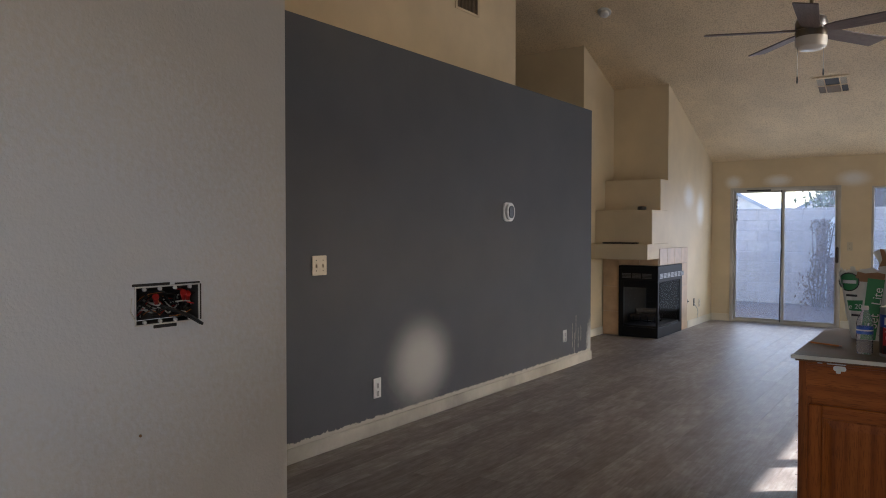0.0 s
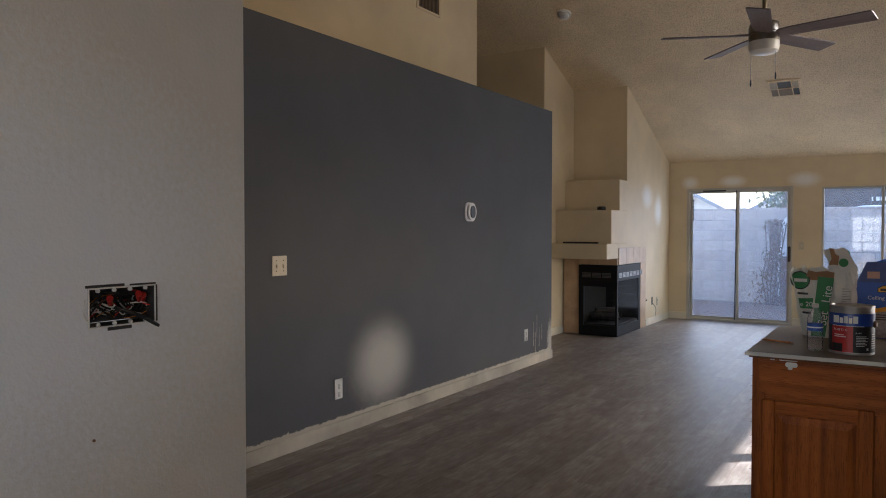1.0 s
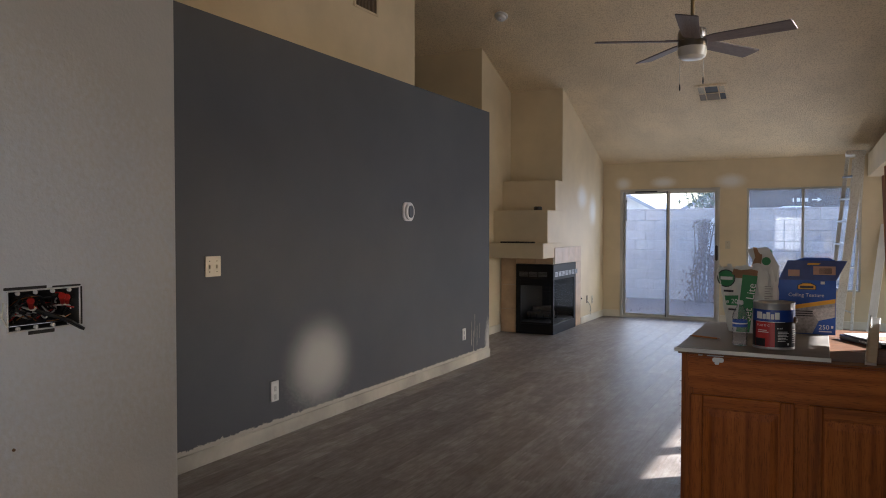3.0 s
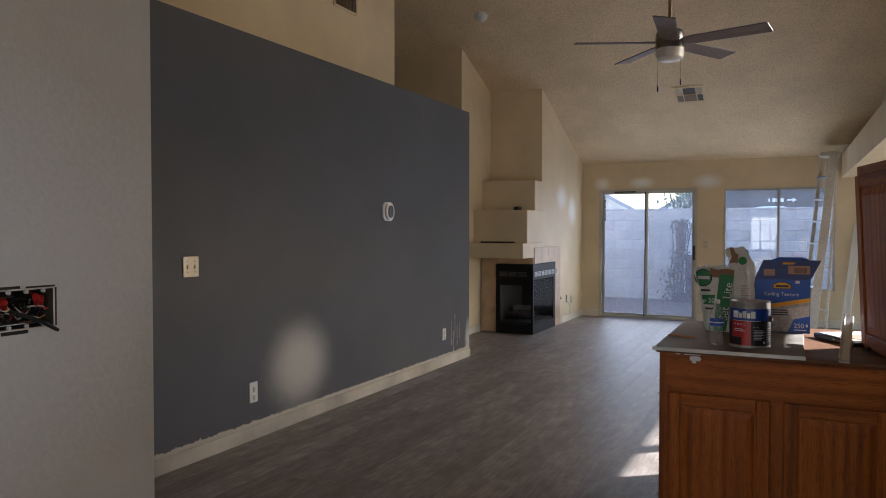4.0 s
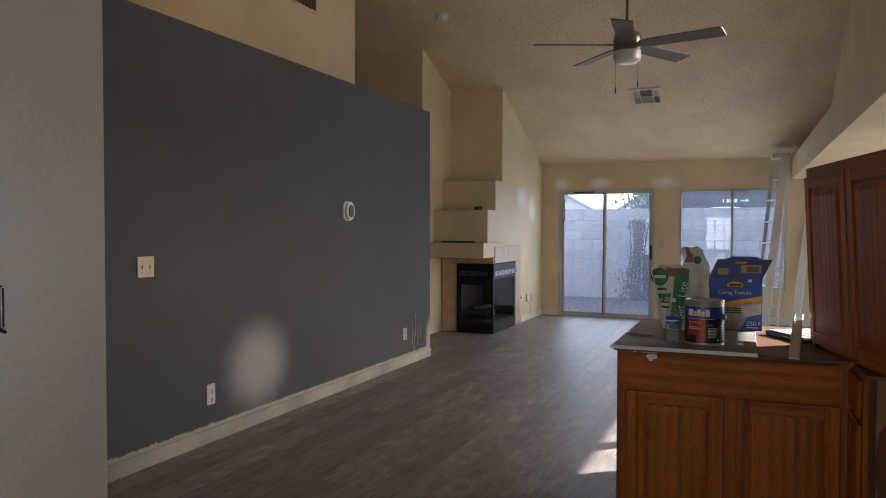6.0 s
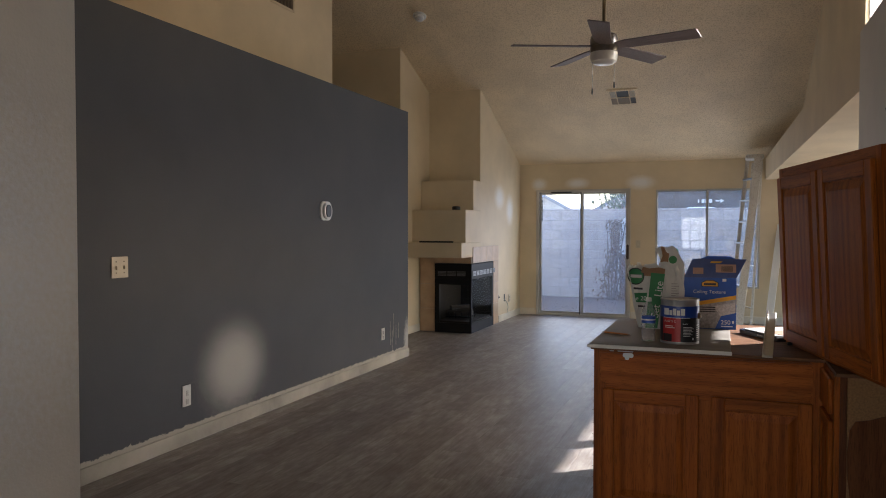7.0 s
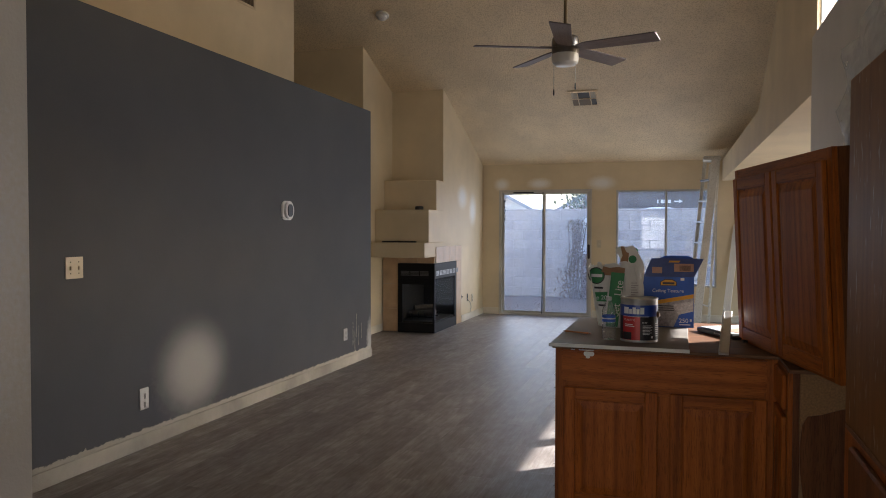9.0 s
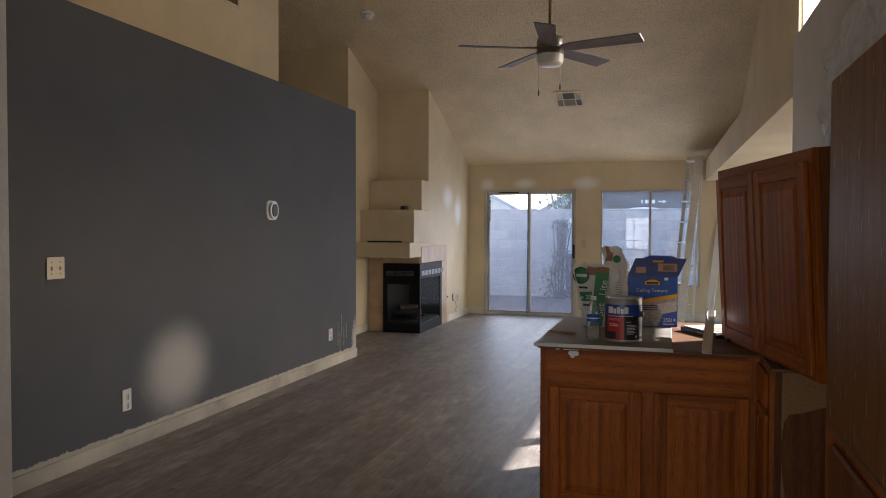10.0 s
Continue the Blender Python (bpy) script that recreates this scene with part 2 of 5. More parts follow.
gravel = plain("tan_gravel", (0.135, 0.098, 0.078), 0.95, 0, 0.6, 30, 1.0)
tile_mat = plain("tan_stone_tile", (0.48, 0.33, 0.20), 0.4, 0, 0.2, 6)
grout = plain("pale_grout", (0.42, 0.36, 0.28), 0.9)
plate_mat = plain("ivory_switch_plastic", (0.50, 0.44, 0.33), 0.35, 0, 0.04)
white_plastic = plain("white_plastic", (0.62, 0.61, 0.59), 0.35, 0, 0.04)
slot_mat = plain("dark_slot", (0.03, 0.028, 0.026), 0.6)
dark_screen = plain("dark_glossy_screen", (0.025, 0.03, 0.04), 0.4)
# real dust, set stronger so its haze brightens the yard behind
pane_mat = dusty_glass("dusty_door_glass", 0.135)
pane_window = dusty_glass("dusty_window_glass", 0.10)
fire_glass = dusty_glass("smoky_fire_glass", 0.001, 1.02)
plastic_sheet = clear_plastic("thin_plastic_sheet", film=0.16)
bottle_mat = dusty_glass("bottle_plastic", 0.17, 1.1)
paper_white = plain("white_paper_sack", (0.66, 0.66, 0.62), 0.7, 0, 0.08, 12, 0.3)
paper_kraft = plain("brown_kraft_paper", (0.30, 0.17, 0.09), 0.8, 0, 0.15, 12, 0.3)
green_ink = plain("green_print", (0.03, 0.21, 0.07), 0.6, 0, 0.05)
blue_card = plain("blue_printed_card", (0.014, 0.088, 0.43), 0.42, 0, 0.08)
blue_ink = plain("deep_blue_print", (0.012, 0.055, 0.30), 0.3, 0, 0.05)
yellow_ink = plain("yellow_print", (0.75, 0.38, 0.02), 0.5, 0, 0.05)
red_ink = plain("red_print", (0.42, 0.02, 0.02), 0.4, 0, 0.08)
black_ink = plain("black_print", (0.012, 0.012, 0.014), 0.4, 0, 0.05)
white_ink = plain("white_print", (0.75, 0.75, 0.74), 0.5, 0, 0.03)
grey_ink = plain("speckled_grey_print", (0.36, 0.34, 0.33), 0.6, 0, 0.35, 90)
peach_ink = plain("peach_print", (0.50, 0.30, 0.22), 0.5, 0, 0.1)
tin = plain("tin_rim", (0.45, 0.45, 0.45), 0.5, 0.8)
pencil_mat = plain("orange_pencil_paint", (0.52, 0.16, 0.02), 0.45, 0, 0.05)
copper = plain("bare_copper", (0.55, 0.24, 0.09), 0.35, 0.9)
wire_black = plain("black_wire", (0.012, 0.012, 0.012), 0.45)
wire_white = plain("white_wire", (0.55, 0.54, 0.50), 0.45)
wire_red = plain("red_wire", (0.38, 0.02, 0.015), 0.4)
leaf_dry = plain("dry_brown_leaf", (0.13, 0.085, 0.06), 0.9, 0, 0.4, 8)
leaf_green = plain("dull_green_leaf", (0.06, 0.085, 0.035), 0.8, 0, 0.4, 8)
bark = plain("grey_bark", (0.12, 0.09, 0.07), 0.95, 0, 0.3, 30, 0.8)
stucco = paint("pale_stucco", (0.72, 0.70, 0.66), relief=0.8)
roof_mat = plain("blue_grey_shingle", (0.26, 0.28, 0.32), 0.9, 0, 0.2, 8)
dark_roof = plain("dark_brown_fascia", (0.05, 0.04, 0.04), 0.8)
cover_mat = plain("white_vehicle_cover", (0.75, 0.75, 0.76), 0.6)

# ---- mesh helpers ----


def bm_box(lo, hi, bevel=0.0, bm=None, segments=1):
    """A box from corner lo to corner hi, in bm or a new bmesh."""
    b = bmesh.new()
    bmesh.ops.create_cube(b, size=1.0, matrix=Matrix.LocRotScale([(p + q) / 2 for p, q in zip(lo, hi)], None, [q - p for p, q in zip(lo, hi)]))
    if bevel:
        bmesh.ops.bevel(b, geom=b.edges[:], offset=bevel, segments=segments, affect="EDGES")
    if bm is None:
        return b
    me = bpy.data.meshes.new("tmp")
    b.to_mesh(me)
    b.free()
    bm.from_mesh(me)
    bpy.data.meshes.remove(me)
    return bm


def bm_cyl(a, b, r0, r1=None, sides=20, bm=None):
    bm = bm or bmesh.new()
    a, b = Vector(a), Vector(b)
    turn = (b - a).to_track_quat("Z", "Y").to_matrix().to_4x4()
    bmesh.ops.create_cone(bm, cap_ends=True, segments=sides, radius1=r0, radius2=r0 if r1 is None else r1, depth=(b - a).length,
                          matrix=Matrix.Translation((a + b) / 2) @ turn)
    return bm


def bm_spin(profile, sides=32, bm=None):
    """A turned shape about z from (radius, height) pairs."""
    bm = bm or bmesh.new()
    rings = []
    for r, z in profile:
        if r < 1e-6:
            rings.append([bm.verts.new((0, 0, z))])
        else:
            rings.append([bm.verts.new((r * math.cos(2 * math.pi * k / sides), r * math.sin(2 * math.pi * k / sides), z)) for k in range(sides)])
    for p, q in zip(rings, rings[1:]):
        for k in range(sides):
            j = (k + 1) % sides
            f = [p[k % len(p)], p[j % len(p)], q[j % len(q)], q[k % len(q)]]
            f = list(dict.fromkeys(f))
            if len(f) > 2:
                bm.faces.new(f)
    bmesh.ops.recalc_face_normals(bm, faces=bm.faces[:])
    return bm


def bm_prism(points, lo, hi, axis):
    """A polygon of 2D points drawn out along axis from lo to hi."""
    def at(p, k):
        return {"x": (k, p[0], p[1]), "y": (p[0], k, p[1]), "z": (p[0], p[1], k)}[axis]
    bm = bmesh.new()
    a = [bm.verts.new(at(p, lo)) for p in points]
    b = [bm.verts.new(at(p, hi)) for p in points]
    bm.faces.new(a), bm.faces.new(b)
    for i in range(len(points)):
        j = (i + 1) % len(points)
        bm.faces.new((a[i], a[j], b[j], b[i]))
    bmesh.ops.recalc_face_normals(bm, faces=bm.faces[:])
    return bm


def mesh_of(name, bm, mat, smooth=False):
    me = bpy.data.meshes.new(name)
    bm.to_mesh(me)
    bm.free()
    if smooth:
        me.shade_smooth()
        me.set_sharp_from_angle(angle=radians(35))
    if mat:
        me.materials.append(mat)
    return me


def part(name, bm, mat, parent=None, label="", smooth=False, m=None):
    """One mesh object, under parent if there is one."""
    ob = new(name, mesh_of(name, bm, mat, smooth))
    if m is not None:
        ob.matrix_world = m
    ob.parent = parent
    if label:
        ob["label"] = label
    return ob


def thing(name, label, category, m=None, group=""):
    ob = new(name)
    ob.empty_display_size = 0.1
    if m is not None:
        ob.matrix_world = m
    return tagged(ob, label, category, group)


def setting(name, bm, mat, label, category="wall", smooth=False):
    return tagged(part(name, bm, mat, smooth=smooth), label, category, kind="structure")


def wall_along(axis, face, thick, a0, a1, z0, z1, openings=()):
    """A wall whose faces lie at face and face + thick on the other axis, with openings (a, b, lo, hi) through it."""
    bm = bmesh.new()
    xs = sorted({a0, a1, *[v for o in openings for v in o[:2]]})
    zs = sorted({z0, z1, *[v for o in openings for v in o[2:]]})
    for p, q in zip(xs, xs[1:]):
        for r, s in zip(zs, zs[1:]):
            if any(o[0] <= p and q <= o[1] and o[2] <= r and s <= o[3] for o in openings):
                continue
            f0, f1 = min(face, face + thick), max(face, face + thick)
            lo, hi = ((p, f0, r), (q, f1, s)) if axis == "x" else ((f0, p, r), (f1, q, s))
            bm_box(lo, hi, bm=bm)
    met = {}
    for f in bm.faces:
        c = f.calc_center_median()
        met.setdefault((round(c.x, 4), round(c.y, 4), round(c.z, 4)), []).append(f)
    bmesh.ops.delete(bm, geom=[f for fs in met.values() if len(fs) > 1 for f in fs], context="FACES_ONLY")
    bmesh.ops.remove_doubles(bm, verts=bm.verts[:], dist=1e-4)
    return bm


def bm_tube(points, r, sides=6):
    """A tube along points."""
    bm = bmesh.new()
    pts = [Vector(p) for p in points]
    rings = []
    for i, p in enumerate(pts):
        d = (pts[min(i + 1, len(pts) - 1)] - pts[max(i - 1, 0)]).normalized()
        q = d.to_track_quat("Z", "Y")
        rings.append([bm.verts.new(p + q @ Vector((r * math.cos(2 * math.pi * k / sides), r * math.sin(2 * math.pi * k / sides), 0))) for k in range(sides)])
    for a, b in zip(rings, rings[1:]):
        for k in range(sides):
            bm.faces.new((a[k], a[(k + 1) % sides], b[(k + 1) % sides], b[k]))
    bm.faces.new(rings[0]), bm.faces.new(rings[-1])
    bmesh.ops.recalc_face_normals(bm, faces=bm.faces[:])
    return bm


def lettering(name, words, size, mat, parent, m, depth=0.0006):
    """Raised flat letters of the built-in font; m places their lower left corner, reading along local x."""
    cu = bpy.data.curves.new(name, "FONT")
    cu.body, cu.size, cu.extrude = words, size, depth
    tmp = bpy.data.objects.new(name, cu)
    me = bpy.data.meshes.new_from_object(tmp)
    bpy.data.objects.remove(tmp)
    me.materials.append(mat)
    ob = new(name, me)
    ob.parent = parent
    ob.matrix_local = m
    return ob


def curve_points(p, q, sag, n=8, seed=0):
    rnd = random.Random(seed)
    side = Vector((rnd.uniform(-1, 1), rnd.uniform(-1, 1), rnd.uniform(-1, 1))) * sag
    return [Vector(p).lerp(Vector(q), k / n) + side * math.sin(math.pi * k / n) for k in range(n + 1)]


# ---- structure ----
XG, XF, YB, SL, ZB = -3.467, -3.37, 12.515, 0.41, 2.606
XV = -4.175
RIDGE = 6.3
ZR = ZB + SL * (YB - RIDGE)


def roof(y):
    return ZB + SL * (YB - y)


def under_roof(y0, y1, z0, x0, x1):
    """A wall piece from z0 up into the ceiling between y0 and y1."""
    def top(y):
        return (roof(y) if y >= RIDGE else 2.75 + (ZR - 2.75) * max(0.0, y - 0.9) / (RIDGE - 0.9)) + 0.05
    ys = [y0] + [y for y in (0.9, RIDGE) if y0 < y < y1] + [y1]
    return bm_prism([(y0, z0), (y1, z0)] + [(y, top(y)) for y in reversed(ys)], x0, x1, "x")


floor = setting("floor", bm_box((-6.2, -3.0, -0.12), (3.3, 12.64, -0.007)), plank_mat, "grey-brown wood-look vinyl plank floor", "floor")
bm = bm_prism([(-3.2, 2.75), (0.9, 2.75), (RIDGE, ZR), (12.7, roof(12.7)), (12.7, roof(12.7) + 0.15), (RIDGE, ZR + 0.15), (0.9, 2.92), (-3.2, 2.92)], -6.3, 1.12, "x")
setting("ceiling", bm, ceiling_mat, "sloping vaulted ceiling with sprayed cream texture", "ceiling")
DX0, DX1, DZ = -3.075, -1.478, 2.165
WX0, WX1, WZ0, WZ1 = -1.08, 0.50, 0.553, 2.14
setting("wall_back", wall_along("x", YB, 0.15, -6.3, 3.4, -0.05, 2.62, [(DX0, DX1, 0.0, DZ), (WX0, WX1, WZ0, WZ1)]), cream_back,
        "cream painted wall with white primer spots over the door")
setting("wall_grey", bm_box((XG - 0.12, -3.0, 0), (XG, 7.87, 2.846), 0.004), grey, "slate grey painted partition with a white sprayed patch")
setting("plant_shelf", bm_box((XV, -3.0, 2.75), (XG - 0.12, 7.34, 2.842)), cream, "cream painted shelf behind the grey partition", "ledge")
setting("wall_vent", under_roof(-3.0, 7.354, 0, XV - 0.12, XV), cream, "cream painted upper wall with an air grille")
setting("wall_niche", under_roof(9.215, 9.335, 0, -6.2, XV), cream, "cream painted recessed wall by the fireplace")
setting("wall_step", under_roof(9.335, 10.268, 0, XV - 0.12, XV), cream, "cream painted stepped wall by the fireplace")
setting("wall_far_left", under_roof(-3.0, YB, 0, -6.3, -6.2), cream, "cream painted outer wall")
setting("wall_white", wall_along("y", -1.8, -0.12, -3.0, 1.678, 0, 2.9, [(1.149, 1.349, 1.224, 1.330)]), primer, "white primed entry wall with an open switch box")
setting("wall_behind", wall_along("x", -3.0, -0.15, -6.3, 3.4, 0, 3.2, [(-1.5, -0.55, 0.77, 1.96)]), cream, "cream painted entry wall with a gridded window")
ZN = 2.265
# opening made up for the kitchen fill lamp, never in view
setting("wall_kitchen", wall_along("y", 1.05, 0.12, -3.0, 4.6, 0, ZN + 0.02, [(-2.4, -1.0, 1.1, 2.1)]), drywall, "white primed kitchen wall with an added unseen opening")
# openings out of view, sized to aim sun at floor, counter and back corner
setting("wall_nook", wall_along("y", 2.2, 0.15, 4.6, YB, -0.05, 2.5, [(5.10, 6.7, 1.72, 2.14), (6.84, 7.56, 1.05, 1.665), (7.64, 9.2, 1.05, 1.665), (9.4, 11.9, 0.05, 1.0)]), cream, "cream painted nook wall with unseen openings placed to shape sunlight")
setting("wall_partition", bm_box((1.05, 4.6, 0), (2.3, 4.72, ZN + 0.02)), drywall, "white primed partition of the nook")
setting("bulkhead", bm_box((0.68, 2.0, 1.72), (1.05, 4.77, 2.597), 0.004), drywall, "grey-white drywall bulkhead under the soffit", "bulkhead")
setting("soffit", bm_prism([(0.568, YB), (0.682, 4.772), (0.80, 4.772), (0.80, YB)], ZN, 2.597, "z"), cream,
        "cream painted soffit beam along the nook", "beam")
setting("nook_ceiling", bm_box((0.80, 4.772, ZN + 0.022), (2.34, YB, 2.592)), cream, "cream painted flat ceiling of the nook", "ceiling")
setting("kitchen_ceiling", bm_box((1.05, -3.0, ZN + 0.022), (2.34, 4.77, 2.592)), cream, "cream painted flat kitchen ceiling", "ceiling")
setting("soffit_near", bm_box((0.7, -3.0, ZN + 0.018), (1.05, 2.0, 2.597)), cream, "cream painted soffit over the kitchen", "beam")
XU = 0.965
setting("wall_upper", under_roof(-3.0, 5.60, 2.588, XU, XU + 0.13), cream, "cream painted upper wall beside a high window")
setting("wall_upper_far", under_roof(6.46, YB, 2.588, XU, XU + 0.13), cream, "cream painted upper wall under the sloping ceiling")
setting("wall_upper_head", under_roof(5.60, 6.46, 3.55, XU, XU + 0.13), cream, "cream painted wall over the high window")
setting("wall_upper_sill", bm_box((XU, 5.60, 2.588), (XU + 0.13, 6.46, 2.66)), cream, "cream painted sill wall under the high window")
# stepped chimney breast
setting("chimney_wall", under_roof(10.268, YB, 1.0, XV, XF), cream_fire, "cream painted chimney wall with primer spots")
setting("chimney_wall_low", bm_box((XV, 10.93, 0), (XF, YB, 1.0)), cream_fire, "cream painted lower chimney wall")
setting("chimney_tier_upper", bm_box((XV, 9.955, 1.752), (XF + 0.002, 10.268, 2.185), 0.006), cream, "cream painted upper chimney step", "ledge")
setting("chimney_tier_lower", bm_box((XV, 9.62, 1.294), (XF + 0.003, 10.268, 1.755), 0.006), cream, "cream painted lower chimney step", "ledge")
setting("mantel", bm_box((XV, 9.448, 1.088), (XF + 0.004, 10.268, 1.297), 0.006), cream, "cream painted mantel ledge over the fireplace", "mantel")
setting("chimney_base", bm_box((XV, 9.91, 0), (-4.06, 10.268, 1.088)), cream, "cream painted chimney base")
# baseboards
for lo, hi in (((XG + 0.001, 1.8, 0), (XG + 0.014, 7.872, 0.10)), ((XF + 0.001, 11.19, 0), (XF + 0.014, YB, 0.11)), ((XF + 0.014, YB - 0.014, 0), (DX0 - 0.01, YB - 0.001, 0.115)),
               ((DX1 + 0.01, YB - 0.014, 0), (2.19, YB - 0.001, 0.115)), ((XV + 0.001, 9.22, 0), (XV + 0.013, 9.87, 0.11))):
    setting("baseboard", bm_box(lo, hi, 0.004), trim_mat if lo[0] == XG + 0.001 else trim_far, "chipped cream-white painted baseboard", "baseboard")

# ---- openings ----
# sliding patio door
door = tagged(thing("sliding_door", "white aluminium sliding patio door with dusty glass", "door"), kind="structure")
for lo, hi in (((DX0, YB - 0.015, 0), (DX0 + 0.045, YB + 0.10, DZ)), ((DX1 - 0.045, YB - 0.015, 0), (DX1, YB + 0.10, DZ)), ((DX0 + 0.045, YB - 0.015, DZ - 0.045), (DX1 - 0.045, YB + 0.10, DZ)), ((DX0 + 0.045, YB - 0.015, 0), (DX1 - 0.045, YB + 0.10, 0.03))):
    part("frame_bar", bm_box(lo, hi, 0.003), frame_paint, door)
DM, DT = -2.283, DZ - 0.045
for name, x0, x1, y0 in (("fixed_panel", DX0 + 0.045, DM + 0.022, YB + 0.05), ("sliding_panel", DM - 0.018, DX1 - 0.045, YB + 0.01)):
    leaf = part(name, bm_box((x0 + 0.032, y0 + 0.012, 0.065), (x1 - 0.032, y0 + 0.018, DT - 0.035)), pane_mat, door, "dusty glass pane")
    leaf.visible_shadow = False
    for lo, hi in (((x0, y0, 0.03), (x0 + 0.034, y0 + 0.03, DT)), ((x1 - 0.034, y0, 0.03), (x1, y0 + 0.03, DT)), ((x0 + 0.034, y0, DT - 0.035), (x1 - 0.034, y0 + 0.03, DT)), ((x0 + 0.034, y0, 0.03), (x1 - 0.034, y0 + 0.03, 0.068))):
        part("rail", bm_box(lo, hi, 0.003), frame_paint, leaf, "white aluminium rail")
part("seal", bm_tube([(DM - 0.024 - 0.022 * max(0.0, k / 20 - 0.45), YB + 0.012, DT - (DT - 0.03) * k / 20) for k in range(21)], 0.009, 8), black_ink, door, "loose black rubber meeting seal")
part("handle", bm_box((DX1 - 0.062, YB - 0.045, 0.985), (DX1 - 0.022, YB + 0.005, 1.235), 0.012, segments=2), plain("dark_bronze_handle", (0.035, 0.022, 0.016), 0.4), door, "dark bronze pull handle")
part("head_strip", bm_box((-2.82, YB - 0.03, DZ - 0.058), (-2.46, YB - 0.014, DZ - 0.036), 0.003), black_ink, door, "black strip on the head")
for k in range(7):
    part("sticker_mark", bm_box((-2.995 + 0.006 * (k % 2), YB + 0.043, 1.64 + k * 0.052), (-2.972 - 0.003 * (k % 3), YB + 0.046, 1.678 + k * 0.052)), black_ink, door)
# window
win = tagged(thing("window_1", "white aluminium sliding window with dusty glass", "window"), kind="structure")
WM = -0.283
for lo, hi in (((WX0, YB + 0.01, WZ0), (WX0 + 0.03, YB + 0.10, WZ1)), ((WX1 - 0.03, YB + 0.01, WZ0), (WX1, YB + 0.10, WZ1)), ((WX0 + 0.03, YB + 0.01, WZ1 - 0.027), (WX1 - 0.03, YB + 0.10, WZ1)), ((WX0 + 0.03, YB + 0.01, WZ0), (WX1 - 0.03, YB + 0.10, WZ0 + 0.03)), ((WM - 0.018, YB + 0.025, WZ0 + 0.03), (WM + 0.018, YB + 0.085, WZ1 - 0.027))):
    part("window_frame", bm_box(lo, hi, 0.003), frame_paint, win)
for x0, x1 in ((WX0 + 0.03, WM - 0.018), (WM + 0.018, WX1 - 0.03)):
    pn = part("pane", bm_box((x0, YB + 0.052, WZ0 + 0.03), (x1, YB + 0.057, WZ1 - 0.027)), pane_window, win, "dusty glass pane")
    pn.visible_shadow = False
# entry window with muntins and high window; kitchen and nook openings are unframed
ent = tagged(thing("window_2", "white gridded entry window", "window"), kind="structure")
for x in (-1.5, -1.203, -0.887, -0.59):
    part("muntin", bm_box((x, -3.1, 0.77), (x + 0.04, -3.05, 1.96)), white_trim, ent)
for z in (0.77, 1.05, 1.345, 1.64, 1.92):
    part("muntin", bm_box((-1.46, -3.098, z), (-0.59, -3.052, z + 0.04)), white_trim, ent)
high = tagged(thing("window_3", "high clerestory window with a white frame", "window"), kind="structure")
for lo, hi in (((0.99, 5.60, 2.66), (1.07, 5.64, 3.55)), ((0.99, 6.425, 2.66), (1.07, 6.46, 3.55)), ((0.99, 5.64, 2.66), (1.07, 6.425, 2.70)), ((0.99, 5.64, 3.51), (1.07, 6.425, 3.55))):
    part("window_frame", bm_box(lo, hi, 0.003), white_trim, high)


# ---- fittings on the walls ----
def wall_plate(name, label, category, m, w, h, mat, kind):
    """A cover plate in its own x (across) and z (up), facing -y."""
    t = thing(name, label, category, m)
    part("cover", bm_box((-w / 2, -0.006, -h / 2), (w / 2, 0, h / 2), 0.003, segments=2), mat, t)
    if kind == "outlet":
        for z in (-0.2 * h, 0.2 * h):
            s = part("socket", bm_box((-0.2 * w, -0.009, z - 0.12 * h), (0.2 * w, -0.005, z + 0.12 * h), 0.002), mat, t)
            for x in (-0.07 * w, 0.07 * w):
                # raised dark bars paint the shade of the socket openings
                part("slot", bm_box((x - 0.002, -0.0098, z - 0.03), (x + 0.002, -0.0088, z - 0.005 + 0.012)), slot_mat, s)
    else:
        for x in ((-0.23 * w, 0.23 * w) if kind == "double" else (0,)):
            g = part("toggle", bm_box((x - 0.006, -0.018, -0.014), (x + 0.006, -0.005, 0.010), 0.002), mat, t)
            part("screw", bm_cyl((x, -0.0072, 0.034), (x, -0.005, 0.034), 0.004, sides=10), slot_mat, t)
            part("screw", bm_cyl((x, -0.0072, -0.034), (x, -0.005, -0.034), 0.004, sides=10), slot_mat, t)
    return t


EAST = 90  # turns a fitting's face towards +x
wall_plate("light_switch", "ivory double toggle switch plate on the grey wall", "switch", pose(XG, 3.505, 1.247, 0, 0, EAST), 0.135, 0.130, plate_mat, "double")
wall_plate("wall_outlet", "white duplex outlet by the sprayed patch", "outlet", pose(XG, 4.089, 0.334, 0, 0, EAST), 0.086, 0.145, white_plastic, "outlet")
wall_plate("wall_outlet", "white duplex outlet near the end of the grey wall", "outlet", pose(XG, 7.187, 0.346, 0, 0, EAST), 0.088, 0.128, white_plastic, "outlet")
wall_plate("light_switch", "cream toggle switch between door and window", "switch", pose(-1.355, YB, 1.243, 0, 0, 0), 0.075, 0.125, plate_mat, "single")
wall_plate("wall_outlet", "cream outlet beside the tiled fireplace", "outlet", pose(XF, 11.837, 0.337, 0, 0, EAST), 0.10, 0.13, plate_mat, "outlet")
jack = thing("cable_jack", "open cable hole with a dangling wire", "cable", pose(XF, 11.546, 0.367, 0, 0, EAST))
# dark plate on the wall, painted as the shade inside the opening
part("hole", bm_box((-0.03, -0.004, -0.06), (0.03, 0.0, 0.06), 0.002), slot_mat, jack)
